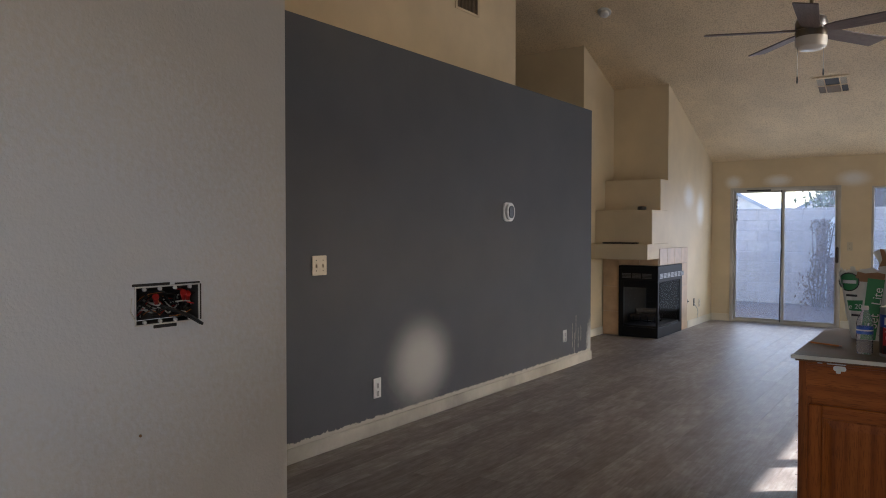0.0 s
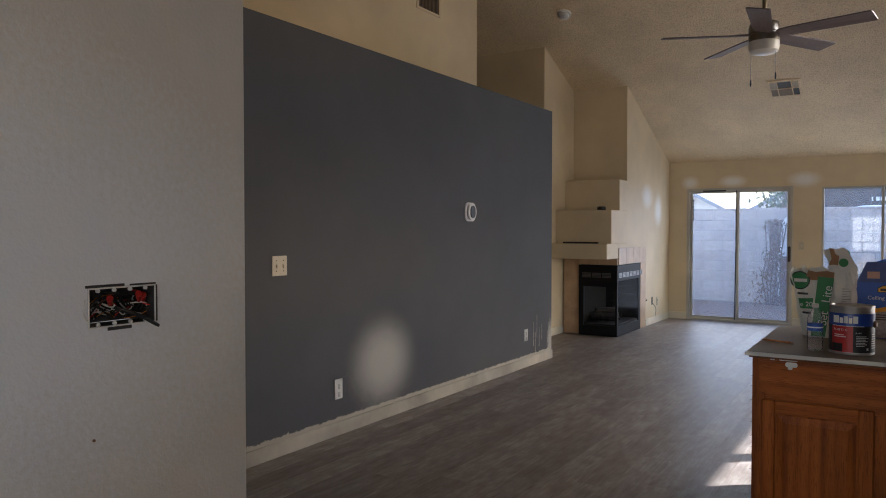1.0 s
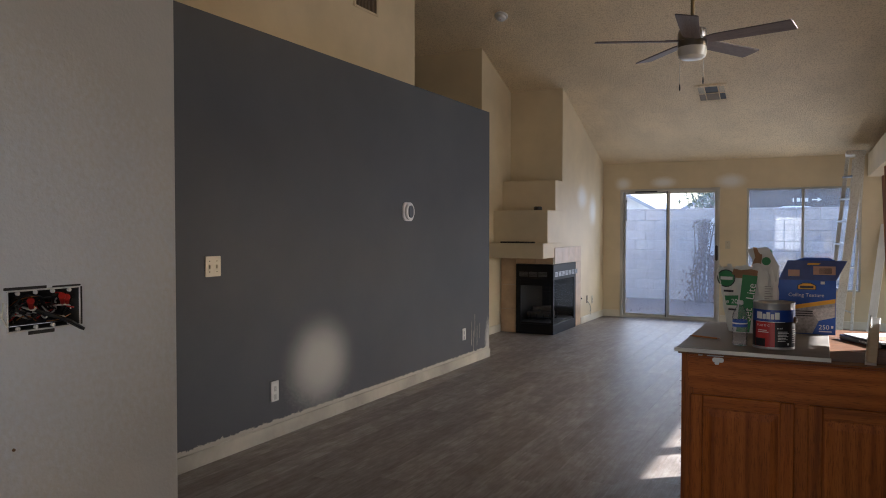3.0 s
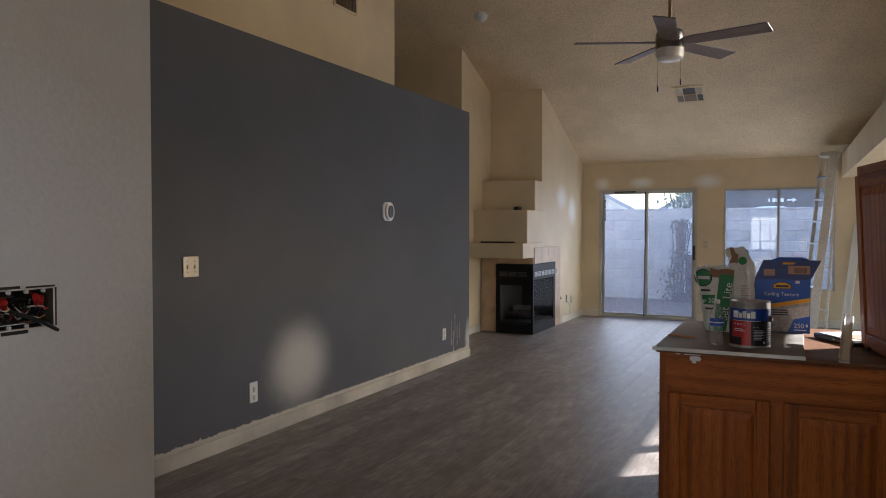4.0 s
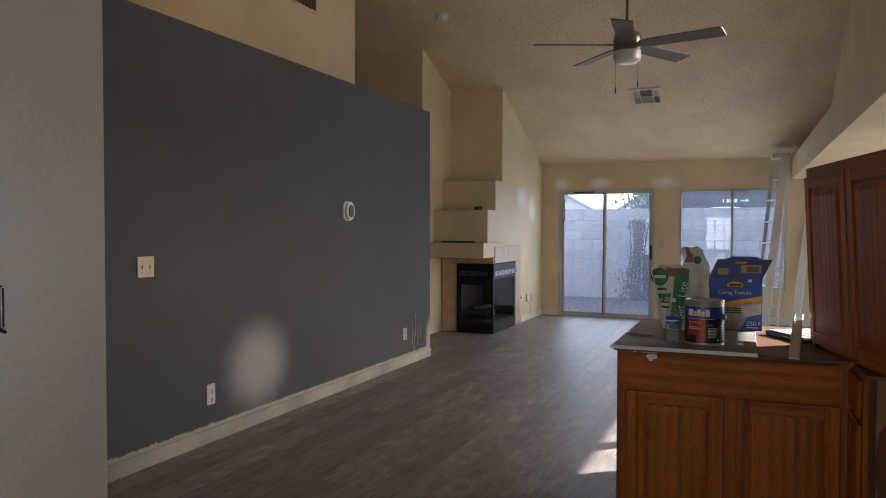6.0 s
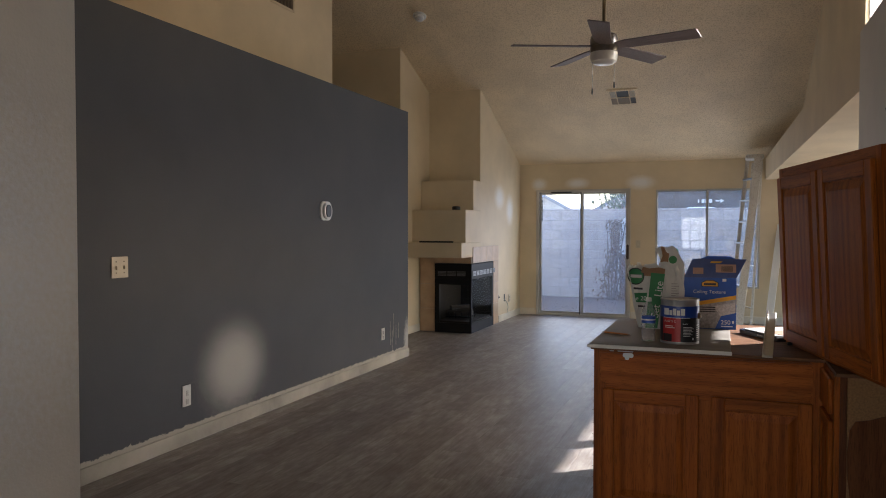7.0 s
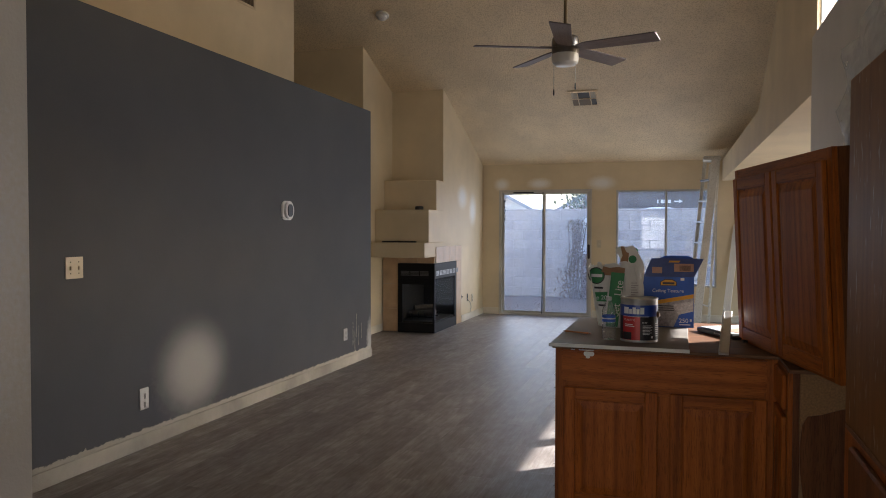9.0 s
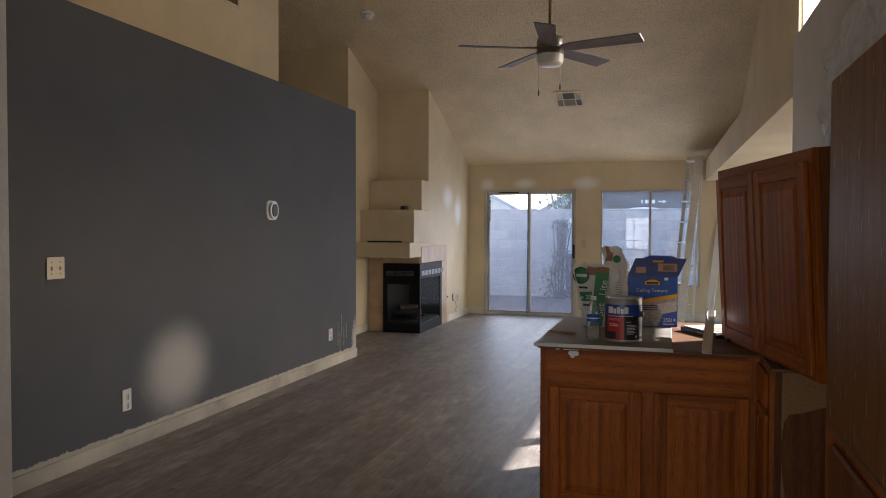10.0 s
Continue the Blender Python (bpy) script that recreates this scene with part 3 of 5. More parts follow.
part("cable", bm_tube([(0, -0.002, -0.02), (0.01, -0.05, -0.09), (0.03, -0.06, -0.16), (0.05, -0.04, -0.2), (0.04, -0.05, -0.25)], 0.006), wire_white, jack, "thin white cable")
key = thing("gas_key_valve", "round metal gas valve plate by the fireplace", "valve", pose(XF, 11.186, 0.407, 0, 0, EAST))
part("rosette", bm_spin([(0, 0.012), (0.03, 0.01), (0.042, 0.0), (0, 0)], 20), nickel, key, m=None).matrix_local = pose(0, 0, 0, 90, 0, 0)
part("stem", bm_cyl((0, 0, 0), (0, -0.03, 0), 0.008, sides=10), slot_mat, key)

rnd = random.Random(17)
drip = thing("paint_drips", "thin dried runs of white primer on the grey wall", "paint drips", pose(XG, 7.40, 0.30, 0, 0, EAST))
for x, z0, z1 in ((-0.02, -0.10, 0.16), (0.03, -0.16, 0.05), (0.07, -0.02, 0.24), (0.13, -0.12, 0.10), (0.20, -0.05, 0.12)):
    part("run", bm_tube([(x + rnd.uniform(-0.002, 0.002), 0.0, z0 + (z1 - z0) * k / 5) for k in range(6)], 0.002, 5), trim_far, drip)

th = thing("thermostat", "white oval thermostat with a dark screen", "thermostat", pose(XG, 5.975, 1.65, 0, 0, EAST))


def bm_pill(w, h, r, d0, d1, bevel=0.004):
    """A rounded slab in x and z, from depth d0 to d1 along -y."""
    pts = []
    for cx, cz, a0 in ((w / 2 - r, h / 2 - r, 0), (-w / 2 + r, h / 2 - r, 90), (-w / 2 + r, -h / 2 + r, 180), (w / 2 - r, -h / 2 + r, 270)):
        pts += [(cx + r * math.cos(radians(a0 + k * 15)), cz + r * math.sin(radians(a0 + k * 15))) for k in range(7)]
    bm = bm_prism(pts, -d0, -d1, "y")
    bmesh.ops.bevel(bm, geom=[e for e in bm.edges if all(abs(v.co.y + d1) < 1e-6 for v in e.verts)], offset=bevel, segments=2, affect="EDGES")
    return bm


part("back_plate", bm_pill(0.20, 0.175, 0.06, 0.0, 0.012), white_plastic, th)
part("body", bm_pill(0.15, 0.15, 0.07, 0.012, 0.034), white_plastic, th)
part("screen", bm_pill(0.085, 0.115, 0.04, 0.034, 0.042, 0.002), dark_screen, th, "dark glossy screen")

# open switch box in the white wall
jb = thing("junction_box", "open four-gang electrical box full of loose wires", "electrical box", pose(-1.8, 1.249, 1.277, 0, 0, EAST) @ Matrix.Diagonal((1.02, 1.0, 1.2, 1.0)))
for lo, hi in (((-0.098, 0.0, 0.040), (0.098, 0.075, 0.044)), ((-0.098, 0.0, -0.044), (0.098, 0.075, -0.040)), ((-0.098, 0.0, -0.040), (-0.094, 0.075, 0.040)), ((0.094, 0.0, -0.040), (0.098, 0.075, 0.040))):
    part("box_side", bm_box(lo, hi, 0.001), slot_mat, jb, "dark plastic box side")
for lo, hi in (((-0.098, -0.003, 0.0405), (0.098, 0.0, 0.044)), ((-0.098, -0.003, -0.044), (0.098, 0.0, -0.0405)), ((-0.098, -0.003, -0.0405), (-0.0945, 0.0, 0.0405)), ((0.0945, -0.003, -0.0405), (0.098, 0.0, 0.0405))):
    part("rim", bm_box(lo, hi, 0.0008), white_plastic, jb, "pale plastic rim")
part("box_back", bm_box((-0.092, 0.07, -0.038), (0.092, 0.075, 0.038)), slot_mat, jb)
for k in range(8):
    x = -0.07 + 0.046 * (k % 4)
    z = 0.034 if k < 4 else -0.034
    part("screw_lug", bm_cyl((x, -0.003, z * 1.08), (x, 0.006, z * 1.08), 0.0042, sides=10), white_plastic, jb)
rnd = random.Random(5)
for k in range(54):
    a = Vector((rnd.uniform(-0.085, 0.085), rnd.uniform(0.02, 0.065), rnd.uniform(-0.03, 0.03)))
    b = Vector((max(-0.085, min(0.085, a.x + rnd.uniform(-0.08, 0.08))), rnd.uniform(0.002, 0.05), rnd.uniform(-0.032, 0.032)))
    mat = (wire_black, wire_black, wire_white, wire_black, copper, wire_black, wire_white, wire_black, wire_black, wire_red)[k % 10]
    part("wire", bm_tube(curve_points(a, b, 0.014, 8, k), 0.0012 if mat is copper else 0.0019, 6), mat, jb)
for x, z in ((-0.03, 0.018), (0.055, 0.024), (0.068, 0.02)):
    part("wire_nut", bm_cyl((x, 0.012, z), (x + 0.012, 0.028, z - 0.018), 0.009, 0.005, 12), wire_red, jb, "red wire nut")
part("wire", bm_tube([(-0.02, 0.03, 0.0), (0.02, -0.005, -0.015), (0.06, -0.018, -0.032), (0.094, -0.02, -0.052)], 0.004), wire_black, jb)
part("wire", bm_tube([(-0.01, 0.03, -0.006), (0.03, -0.004, -0.02), (0.06, -0.012, -0.034), (0.09, -0.016, -0.05)], 0.004), wire_black, jb)
part("wire", bm_tube([(-0.098, -0.001, -0.03), (-0.112, -0.004, -0.01), (-0.108, -0.003, 0.02)], 0.002), wire_white, jb)
# dark strips on the surface paint the shade in the ragged drywall cut
for dx, dz, w, h in ((-0.05, 0.047, 0.11, 0.006), (0.06, 0.046, 0.08, 0.004), (-0.01, -0.048, 0.07, 0.008), (0.1015, 0.0, 0.006, 0.085)):
    part("cut_shade_strip", bm_box((dx - w / 2, -0.0015, dz - h / 2), (dx + w / 2, 0.002, dz + h / 2), 0.001), slot_mat, jb, "dark strip painted as shade in the ragged drywall cut")
tagged(part("wall_anchor", bm_cyl((-1.802, 1.161, 0.934), (-1.797, 1.161, 0.934), 0.004, sides=10), plain("rusty_metal", (0.16, 0.09, 0.04), 0.8)), "small rusty nail head in the white wall", "nail")

# air grille high on the wall
gr = thing("air_grille", "cream metal return air grille with dark slots", "vent", pose(XV, 6.352, 3.81, 0, 0, EAST))
for lo, hi in (((-0.225, -0.012, -0.11), (-0.19, 0, 0.16)), ((0.19, -0.012, -0.11), (0.225, 0, 0.16)), ((-0.19, -0.012, -0.11), (0.19, 0, -0.085)), ((-0.19, -0.012, 0.135), (0.19, 0, 0.16))):
    part("frame", bm_box(lo, hi, 0.003), cream, gr)
# dark sheet stands in for the shade of the duct behind the slats
part("backing", bm_box((-0.19, -0.003, -0.085), (0.19, -0.001, 0.135)), slot_mat, gr)
for k in range(15):
    x = -0.18 + k * 0.0257
    part("slat", bm_box((x - 0.004, -0.010, -0.085), (x + 0.004, -0.003, 0.135)), plain("brown_grille", (0.22, 0.16, 0.10), 0.5) if k == 0 else bpy.data.materials["brown_grille"], gr)

TILT = math.degrees(math.atan(SL))


def on_ceiling(x, y, turn=0):
    """A pose on the slope, with local -z into the room."""
    return pose(x, y, roof(y), -TILT, 0, turn)


sd = thing("smoke_detector", "round white smoke detector on the sloped ceiling", "smoke detector", on_ceiling(-3.655, 8.655))
part("base", bm_spin([(0, 0), (0.085, 0), (0.085, -0.012), (0.075, -0.02), (0, -0.02)]), white_plastic, sd, smooth=True)
part("sensor_cap", bm_spin([(0, -0.02), (0.062, -0.02), (0.058, -0.05), (0.04, -0.062), (0, -0.064)]), white_plastic, sd, smooth=True)
part("led", bm_spin([(0, -0.066), (0.006, -0.065), (0.006, -0.06), (0, -0.06)], 10), red_ink, sd)

cv = thing("ceiling_vent", "white four-way ceiling air register with louvres toned pale or dark by facing", "vent", on_ceiling(-1.382, 10.68))
for lo, hi in (((-0.21, -0.21, -0.012), (-0.17, 0.21, 0)), ((0.17, -0.21, -0.012), (0.21, 0.21, 0)), ((-0.17, -0.21, -0.012), (0.17, -0.17, 0)), ((-0.17, 0.17, -0.012), (0.17, 0.21, 0)), ((-0.09, -0.17, -0.012), (-0.078, 0.17, 0)), ((0.085, -0.17, -0.012), (0.097, 0.17, 0)), ((-0.17, -0.006, -0.012), (0.17, 0.006, -0.001))):
    part("frame", bm_box(lo, hi, 0.002), ceiling_mat, cv)
# another dark sheet as painted duct shade, behind the louvres
part("backing", bm_box((-0.17, -0.17, -0.003), (0.17, 0.17, -0.001)), slot_mat, cv)
for k in range(9):
    for x0, x1, up in ((-0.168, -0.092, 0), (-0.168, -0.092, 1), (-0.076, 0.083, 1), (0.099, 0.168, 0)):
        y = (0.012 if up else -0.165) + k * 0.018
        # light and shade on the sectors are painted: dark one way, pale the other
        part("louvre", bm_box((x0, y, -0.010), (x1, y + (0.010 if up else 0.006), -0.003)), bpy.data.materials["brown_grille"] if up else trim_far, cv)

# ---- ceiling fan ----
FX, FY = -0.857, 5.49
fan = thing("ceiling_fan", "brushed nickel ceiling fan with five grey wood blades", "ceiling fan", pose(FX, FY, 2.852, 0, 0, math.degrees(math.atan2(-FY, -FX)) - 3.2))
part("downrod", bm_cyl((0, 0, 0.12), (0, 0, roof(2 * RIDGE - FY) - 2.852), 0.013, sides=16), brass, fan, "long aged brass downrod", smooth=True)
part("coupling", bm_spin([(0, 0.05), (0.024, 0.05), (0.026, 0.12), (0.02, 0.135), (0, 0.135)], 20), nickel, fan, smooth=True)
part("motor_housing", bm_spin([(0, 0.055), (0.07, 0.055), (0.092, 0.042), (0.1, 0.015), (0.1, -0.022), (0.092, -0.026), (0.092, -0.034), (0.1, -0.038), (0.1, -0.082), (0, -0.082)], 40), nickel, fan, smooth=True)
part("light_shade", bm_spin([(0, -0.082), (0.098, -0.082), (0.099, -0.115), (0.092, -0.145), (0.07, -0.162), (0, -0.168)], 40), frosted, fan, "frosted white glass light bowl", smooth=True)
bl = bm_prism([(0.10, -0.045), (0.17, -0.062), (0.668, -0.072), (0.676, -0.062), (0.676, 0.062), (0.668, 0.072), (0.17, 0.062), (0.10, 0.045)], -0.004, 0.004, "z")
blade_mesh = mesh_of("blade", bl, blade_mat)
iron_mesh = mesh_of("blade_iron", bm_box((0.07, -0.02, 0.004), (0.19, 0.02, 0.010), 0.002), nickel)
for k in range(5):
    b = new("blade", blade_mesh)
    b.parent = fan
    b.matrix_local = pose(0, 0, -0.036, 0, 0, 72 * k) @ pose(0, 0, 0, -11, 0, 0)
    b["label"] = "greyish wood fan blade"
    i = new("blade_iron", iron_mesh)
    i.parent = b
for dx, dy, n in ((0.03, -0.08, 0.34), (0.02, 0.075, 0.30)):
    ch = part("pull_chain", bm_cyl((dx, dy, -0.05), (dx, dy, -n), 0.0016, sides=6), nickel, fan)
    part("pull_knob", bm_spin([(0, -n), (0.004, -n), (0.006, -n - 0.03), (0.004, -n - 0.045), (0, -n - 0.045)], 12), slot_mat, ch).location = (dx, dy, 0)

# ---- fireplace ----
fp = thing("fireplace", "black two-sided corner fireplace with glass and louvres", "fireplace")
FX0, FX1, FY0, FY1 = -3.92, XF + 0.012, 9.85, 10.905
part("base", bm_box((FX0, FY0, 0), (FX1, FY1, 0.14), 0.004), black_metal, fp)
part("top_hood", bm_box((FX0, FY0, 0.77), (FX1, FY1, 0.99), 0.004), black_metal, fp)
part("corner_post", bm_box((FX1 - 0.03, FY0, 0.14), (FX1, FY0 + 0.03, 0.77)), black_metal, fp)
part("side_post", bm_box((FX0, FY0 + 0.002, 0.14), (FX0 + 0.07, FY0 + 0.05, 0.77)), black_metal, fp)
part("side_post", bm_box((FX1 - 0.05, FY1 - 0.09, 0.14), (FX1 - 0.002, FY1, 0.77)), black_metal, fp)
part("top_rail", bm_box((FX0 + 0.07, FY0 + 0.004, 0.69), (FX1 - 0.03, FY0 + 0.02, 0.77)), black_metal, fp)
part("firebox_wall", bm_box((FX0, FY0 + 0.05, 0.14), (FX0 + 0.04, FY1, 0.77)), soot, fp, "sooty firebrick lining")
part("firebox_wall", bm_box((FX0, FY1 - 0.04, 0.14), (FX1 - 0.05, FY1, 0.77)), soot, fp)
part("firebox_floor", bm_box((FX0 + 0.04, FY0 + 0.02, 0.14), (FX1 - 0.02, FY1 - 0.04, 0.165)), soot, fp)
for z in (0.30, 0.42, 0.54, 0.66):
    part("brick_course", bm_box((FX0 + 0.04, FY1 - 0.05, z), (FX1 - 0.06, FY1 - 0.038, z + 0.105)), soot, fp)
g = part("front_glass", bm_box((FX0 + 0.07, FY0 + 0.008, 0.14), (FX1 - 0.03, FY0 + 0.012, 0.69)), fire_glass, fp, "smoky front glass")
g.visible_shadow = False
g = part("side_glass", bm_box((FX1 - 0.012, FY0 + 0.03, 0.14), (FX1 - 0.008, FY1 - 0.09, 0.77)), fire_glass, fp, "smoky side glass")
g.visible_shadow = False
for k in range(3):
    x = FX0 + 0.05 + k * 0.145
    pn = part("louvre_panel", bm_box((x, FY0 - 0.002, 0.815), (x + 0.13, FY0 + 0.002, 0.885)), slot_mat, fp)
    for j in range(4):
        part("louvre", bm_box((x, FY0 - 0.007, 0.818 + j * 0.018), (x + 0.13, FY0 - 0.002, 0.826 + j * 0.018)), louvre_metal, pn)
for k in range(7):
    y = FY0 + 0.06 + k * 0.155
    pn = part("louvre_panel", bm_box((FX1 - 0.002, y, 0.815), (FX1 + 0.002, y + 0.125, 0.885)), slot_mat, fp)
    for j in range(4):
        part("louvre", bm_box((FX1 + 0.002, y, 0.818 + j * 0.018), (FX1 + 0.007, y + 0.125, 0.828 + j * 0.018)), louvre_metal, pn, "bright metal louvre")
part("grate", bm_tube([(-3.840, 10.1, 0.20), (-3.62, 10.1, 0.20), (-3.46, 10.1, 0.20)], 0.010), black_metal, fp)
part("grate", bm_tube([(-3.840, 10.3, 0.20), (-3.62, 10.3, 0.20), (-3.46, 10.3, 0.20)], 0.010), black_metal, fp)
for k in range(4):
    part("grate_bar", bm_tube([(-3.78 + k * 0.1, 10.05, 0.27), (-3.78 + k * 0.1, 10.08, 0.19), (-3.78 + k * 0.1, 10.36, 0.19), (-3.78 + k * 0.1, 10.4, 0.27)], 0.008), black_metal, fp)
for p, q, r in (((-3.842, 10.12, 0.25), (-3.46, 10.16, 0.25), 0.045), ((-3.840, 10.28, 0.25), (-3.48, 10.25, 0.26), 0.05), ((-3.76, 10.10, 0.33), (-3.52, 10.30, 0.34), 0.04)):
    part("log", bm_cyl(p, q, r, r * 0.85, 12), log_mat, fp, "charred log", smooth=True)
# tile surround: grout bed and tiles
sur = tagged(thing("tile_surround", "tan stone tile surround of the fireplace", "tile surround"), kind="structure")
part("grout_bed", bm_box((-4.163, 9.88, 0), (FX0 - 0.004, 9.91, 1.086)), grout, sur)
part("grout_bed", bm_box((FX0 - 0.004, 9.88, 0.995), (XF - 0.002, 9.91, 1.086)), grout, sur)
part("grout_bed", bm_box((XF - 0.03, FY1 + 0.004, 0), (XF + 0.004, 11.17, 1.23)), grout, sur)
part("grout_bed", bm_box((XF - 0.03, 9.91, 0.995), (XF + 0.004, FY1 + 0.004, 1.23)), grout, sur)


def tile(lo, hi):
    part("tile", bm_box(lo, hi, 0.002), tile_mat, sur)


for z0, z1 in ((0.004, 0.335), (0.340, 0.69), (0.695, 1.083)):
    tile((-4.160, 9.872, z0), (FX0 - 0.006, 9.882, z1))
for x0, x1 in ((FX0 - 0.003, -3.63), (-3.625, XF)):
    tile((x0, 9.872, 0.997), (x1, 9.882, 1.083))
for z0, z1 in ((0.004, 0.33), (0.335, 0.66), (0.665, 0.995)):
    tile((XF + 0.002, FY1 + 0.006, z0), (XF + 0.012, 11.168, z1))
for y0, y1 in ((9.92, 10.23), (10.235, 10.545), (10.55, 10.86), (10.865, 11.168)):
    tile((XF + 0.002, y0, 1.0), (XF + 0.012, y1, 1.228))
# what lies on the steps
sp = thing("remote_control", "slim black remote bar on the mantel", "remote control", pose(-3.767, 9.52, 1.297))
part("body", bm_box((-0.25, -0.03, 0), (0.25, 0.03, 0.022), 0.006, segments=2), black_ink, sp)
part("button", bm_box((-0.02, -0.012, 0.022), (0.02, 0.012, 0.0235)), slot_mat, sp)
cup = thing("small_speaker", "small dark round speaker puck on the chimney step", "speaker", pose(-3.574, 9.80, 1.755))
part("body", bm_spin([(0, 0), (0.055, 0), (0.06, 0.01), (0.058, 0.045), (0.05, 0.052), (0, 0.052)], 24), black_ink, cup, smooth=True)
part("top_ring", bm_spin([(0.03, 0.052), (0.04, 0.054), (0.045, 0.052)], 24), slot_mat, cup)

# ---- kitchen ----


def raised_door(w, h, mat, mat_across, parent, m, thick=0.019, stile=0.058, name="door", arch=0.0):
    """A frame-and-panel door in x (across) and z (up), facing -y, with its lower left at the origin."""
    d = part(name, bm_box((stile - 0.006, -thick * 0.55, stile - 0.006), (w - stile + 0.006, 0, h - stile + 0.006)), mat, parent)
    d.matrix_local = m
    for x0 in (0, w - stile):
        part("stile", bm_box((x0, -thick, 0), (x0 + stile, 0, h), 0.004), mat, d)
    for z0 in (0, h - stile):
        part("rail", bm_box((stile, -thick + 0.0005, z0), (w - stile, 0, z0 + stile), 0.003), mat_across, d)
    bm = bmesh.new()
    a, b = stile + 0.004, stile + 0.040
    lo = [bm.verts.new((x, -thick * 0.5, z)) for x, z in ((a, a), (w - a, a), (w - a, h - a), (a, h - a))]
    hi = [bm.verts.new((x, -thick * 0.98, z)) for x, z in ((b, b), (w - b, b), (w - b, h - b), (b, h - b))]
    bm.faces.new(hi)
    for k in range(4):
        bm.faces.new((lo[k], lo[(k + 1) % 4], hi[(k + 1) % 4], hi[k]))
    bmesh.ops.recalc_face_normals(bm, faces=bm.faces[:])
    part("raised_panel", bm, mat, d)
    return d


pen = thing("base_cabinet", "honey oak peninsula cabinet with a drawer front and two doors", "cabinet")
PY = 3.64
for lo, hi, nm, mt in (((-0.61, PY, 0.09), (-0.555, PY + 0.02, 0.90), "face_stile", oak), ((0.340, PY, 0.0), (0.400, PY + 0.02, 0.90), "face_stile", oak), ((-0.555, PY + 0.001, 0.86), (0.340, PY + 0.02, 0.90), "face_rail", oak_x),
                   ((-0.555, PY + 0.001, 0.69), (0.340, PY + 0.02, 0.755), "face_rail", oak_x), ((-0.135, PY + 0.001, 0.14), (-0.055, PY + 0.02, 0.69), "face_stile", oak), ((-0.555, PY + 0.001, 0.09), (0.340, PY + 0.02, 0.14), "face_rail", oak_x),
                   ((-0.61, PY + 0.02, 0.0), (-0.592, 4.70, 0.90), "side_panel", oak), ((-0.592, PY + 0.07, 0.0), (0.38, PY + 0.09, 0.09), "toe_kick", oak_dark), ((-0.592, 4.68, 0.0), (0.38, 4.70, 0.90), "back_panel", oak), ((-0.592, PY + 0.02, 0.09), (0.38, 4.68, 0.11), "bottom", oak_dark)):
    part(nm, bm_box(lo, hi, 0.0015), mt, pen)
part("drawer_front", bm_box((-0.578, PY - 0.02, 0.744), (0.348, PY, 0.893), 0.006, segments=2), oak_x, pen)
raised_door(0.444, 0.577, oak, oak_x, pen, pose(-0.568, PY, 0.135))
raised_door(0.420, 0.577, oak, oak_x, pen, pose(-0.070, PY, 0.135))
for x, z, w, h in ((-0.46, 0.897, 0.075, 0.010), (-0.445, 0.880, 0.05, 0.022), (-0.525, 0.896, 0.02, 0.012), (-0.45, 0.865, 0.02, 0.014)):
    part("paint_smear", bm_pill(w, h, min(w, h) * 0.45, 0.0, 0.0012, 0.0004), white_ink, pen, "dried white paint smear").matrix_local = pose(x, PY + (0.0 if z > 0.893 else -0.02), z)
rnd = random.Random(3)
for k in range(12):
    z = 0.2 + k * 0.055
    part("staple", bm_cyl((-0.61, PY + 0.05, z), (-0.624, PY + 0.04, z + rnd.uniform(-0.008, 0.008)), 0.0009, sides=5), slot_mat, pen)

top = thing("worktop", "bare brown wooden counter base with a thin front edge", "worktop")
part("deck", bm_box((-0.622, 3.615, 0.90), (0.395, 4.74, 0.915), 0.002), substrate, top)
part("deck_corner", bm_box((0.395, 3.29, 0.90), (1.04, 4.74, 0.915), 0.002), substrate, top)
brd = thing("backer_board", "stained grey-white board laid on the counter", "board")
part("sheet", bm_box((-0.630, 3.588, 0.915), (0.012, 4.70, 0.929), 0.0015), paint("stained_board", (0.25, 0.228, 0.20), [((-0.47, 4.15, 0.92), (0.24, 0.62, 0.3), 0.25)], patch=(0.15, 0.105, 0.072), vary=0.25, relief=0.2), brd)
part("edge_strip", bm_box((-0.634, 3.582, 0.913), (0.016, 3.588, 0.930), 0.001), white_trim, brd, "chipped white edge strip")

dw = thing("drawer_cabinet", "honey oak corner cabinet with a drawer and narrow door", "cabinet")
CX, DY = 0.392, 3.30
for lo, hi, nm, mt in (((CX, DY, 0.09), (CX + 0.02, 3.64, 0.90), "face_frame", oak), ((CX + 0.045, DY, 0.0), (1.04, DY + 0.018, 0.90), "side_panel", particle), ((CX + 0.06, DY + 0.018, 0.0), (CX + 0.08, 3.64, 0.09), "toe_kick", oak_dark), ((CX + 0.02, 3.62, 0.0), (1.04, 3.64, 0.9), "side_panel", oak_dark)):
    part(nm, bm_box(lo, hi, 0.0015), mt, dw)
# dark uneven strip between face frame and side panel
part("broken_edge", bm_prism([(CX + 0.02, 0.02), (CX + 0.045, 0.02), (CX + 0.043, 0.3), (CX + 0.046, 0.52), (CX + 0.041, 0.75), (CX + 0.045, 0.90), (CX + 0.02, 0.90)], DY - 0.004, DY + 0.012, "y"), oak_dark, dw, "dark uneven edge strip of the face frame")
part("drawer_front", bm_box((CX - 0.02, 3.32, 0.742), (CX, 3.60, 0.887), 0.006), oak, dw)
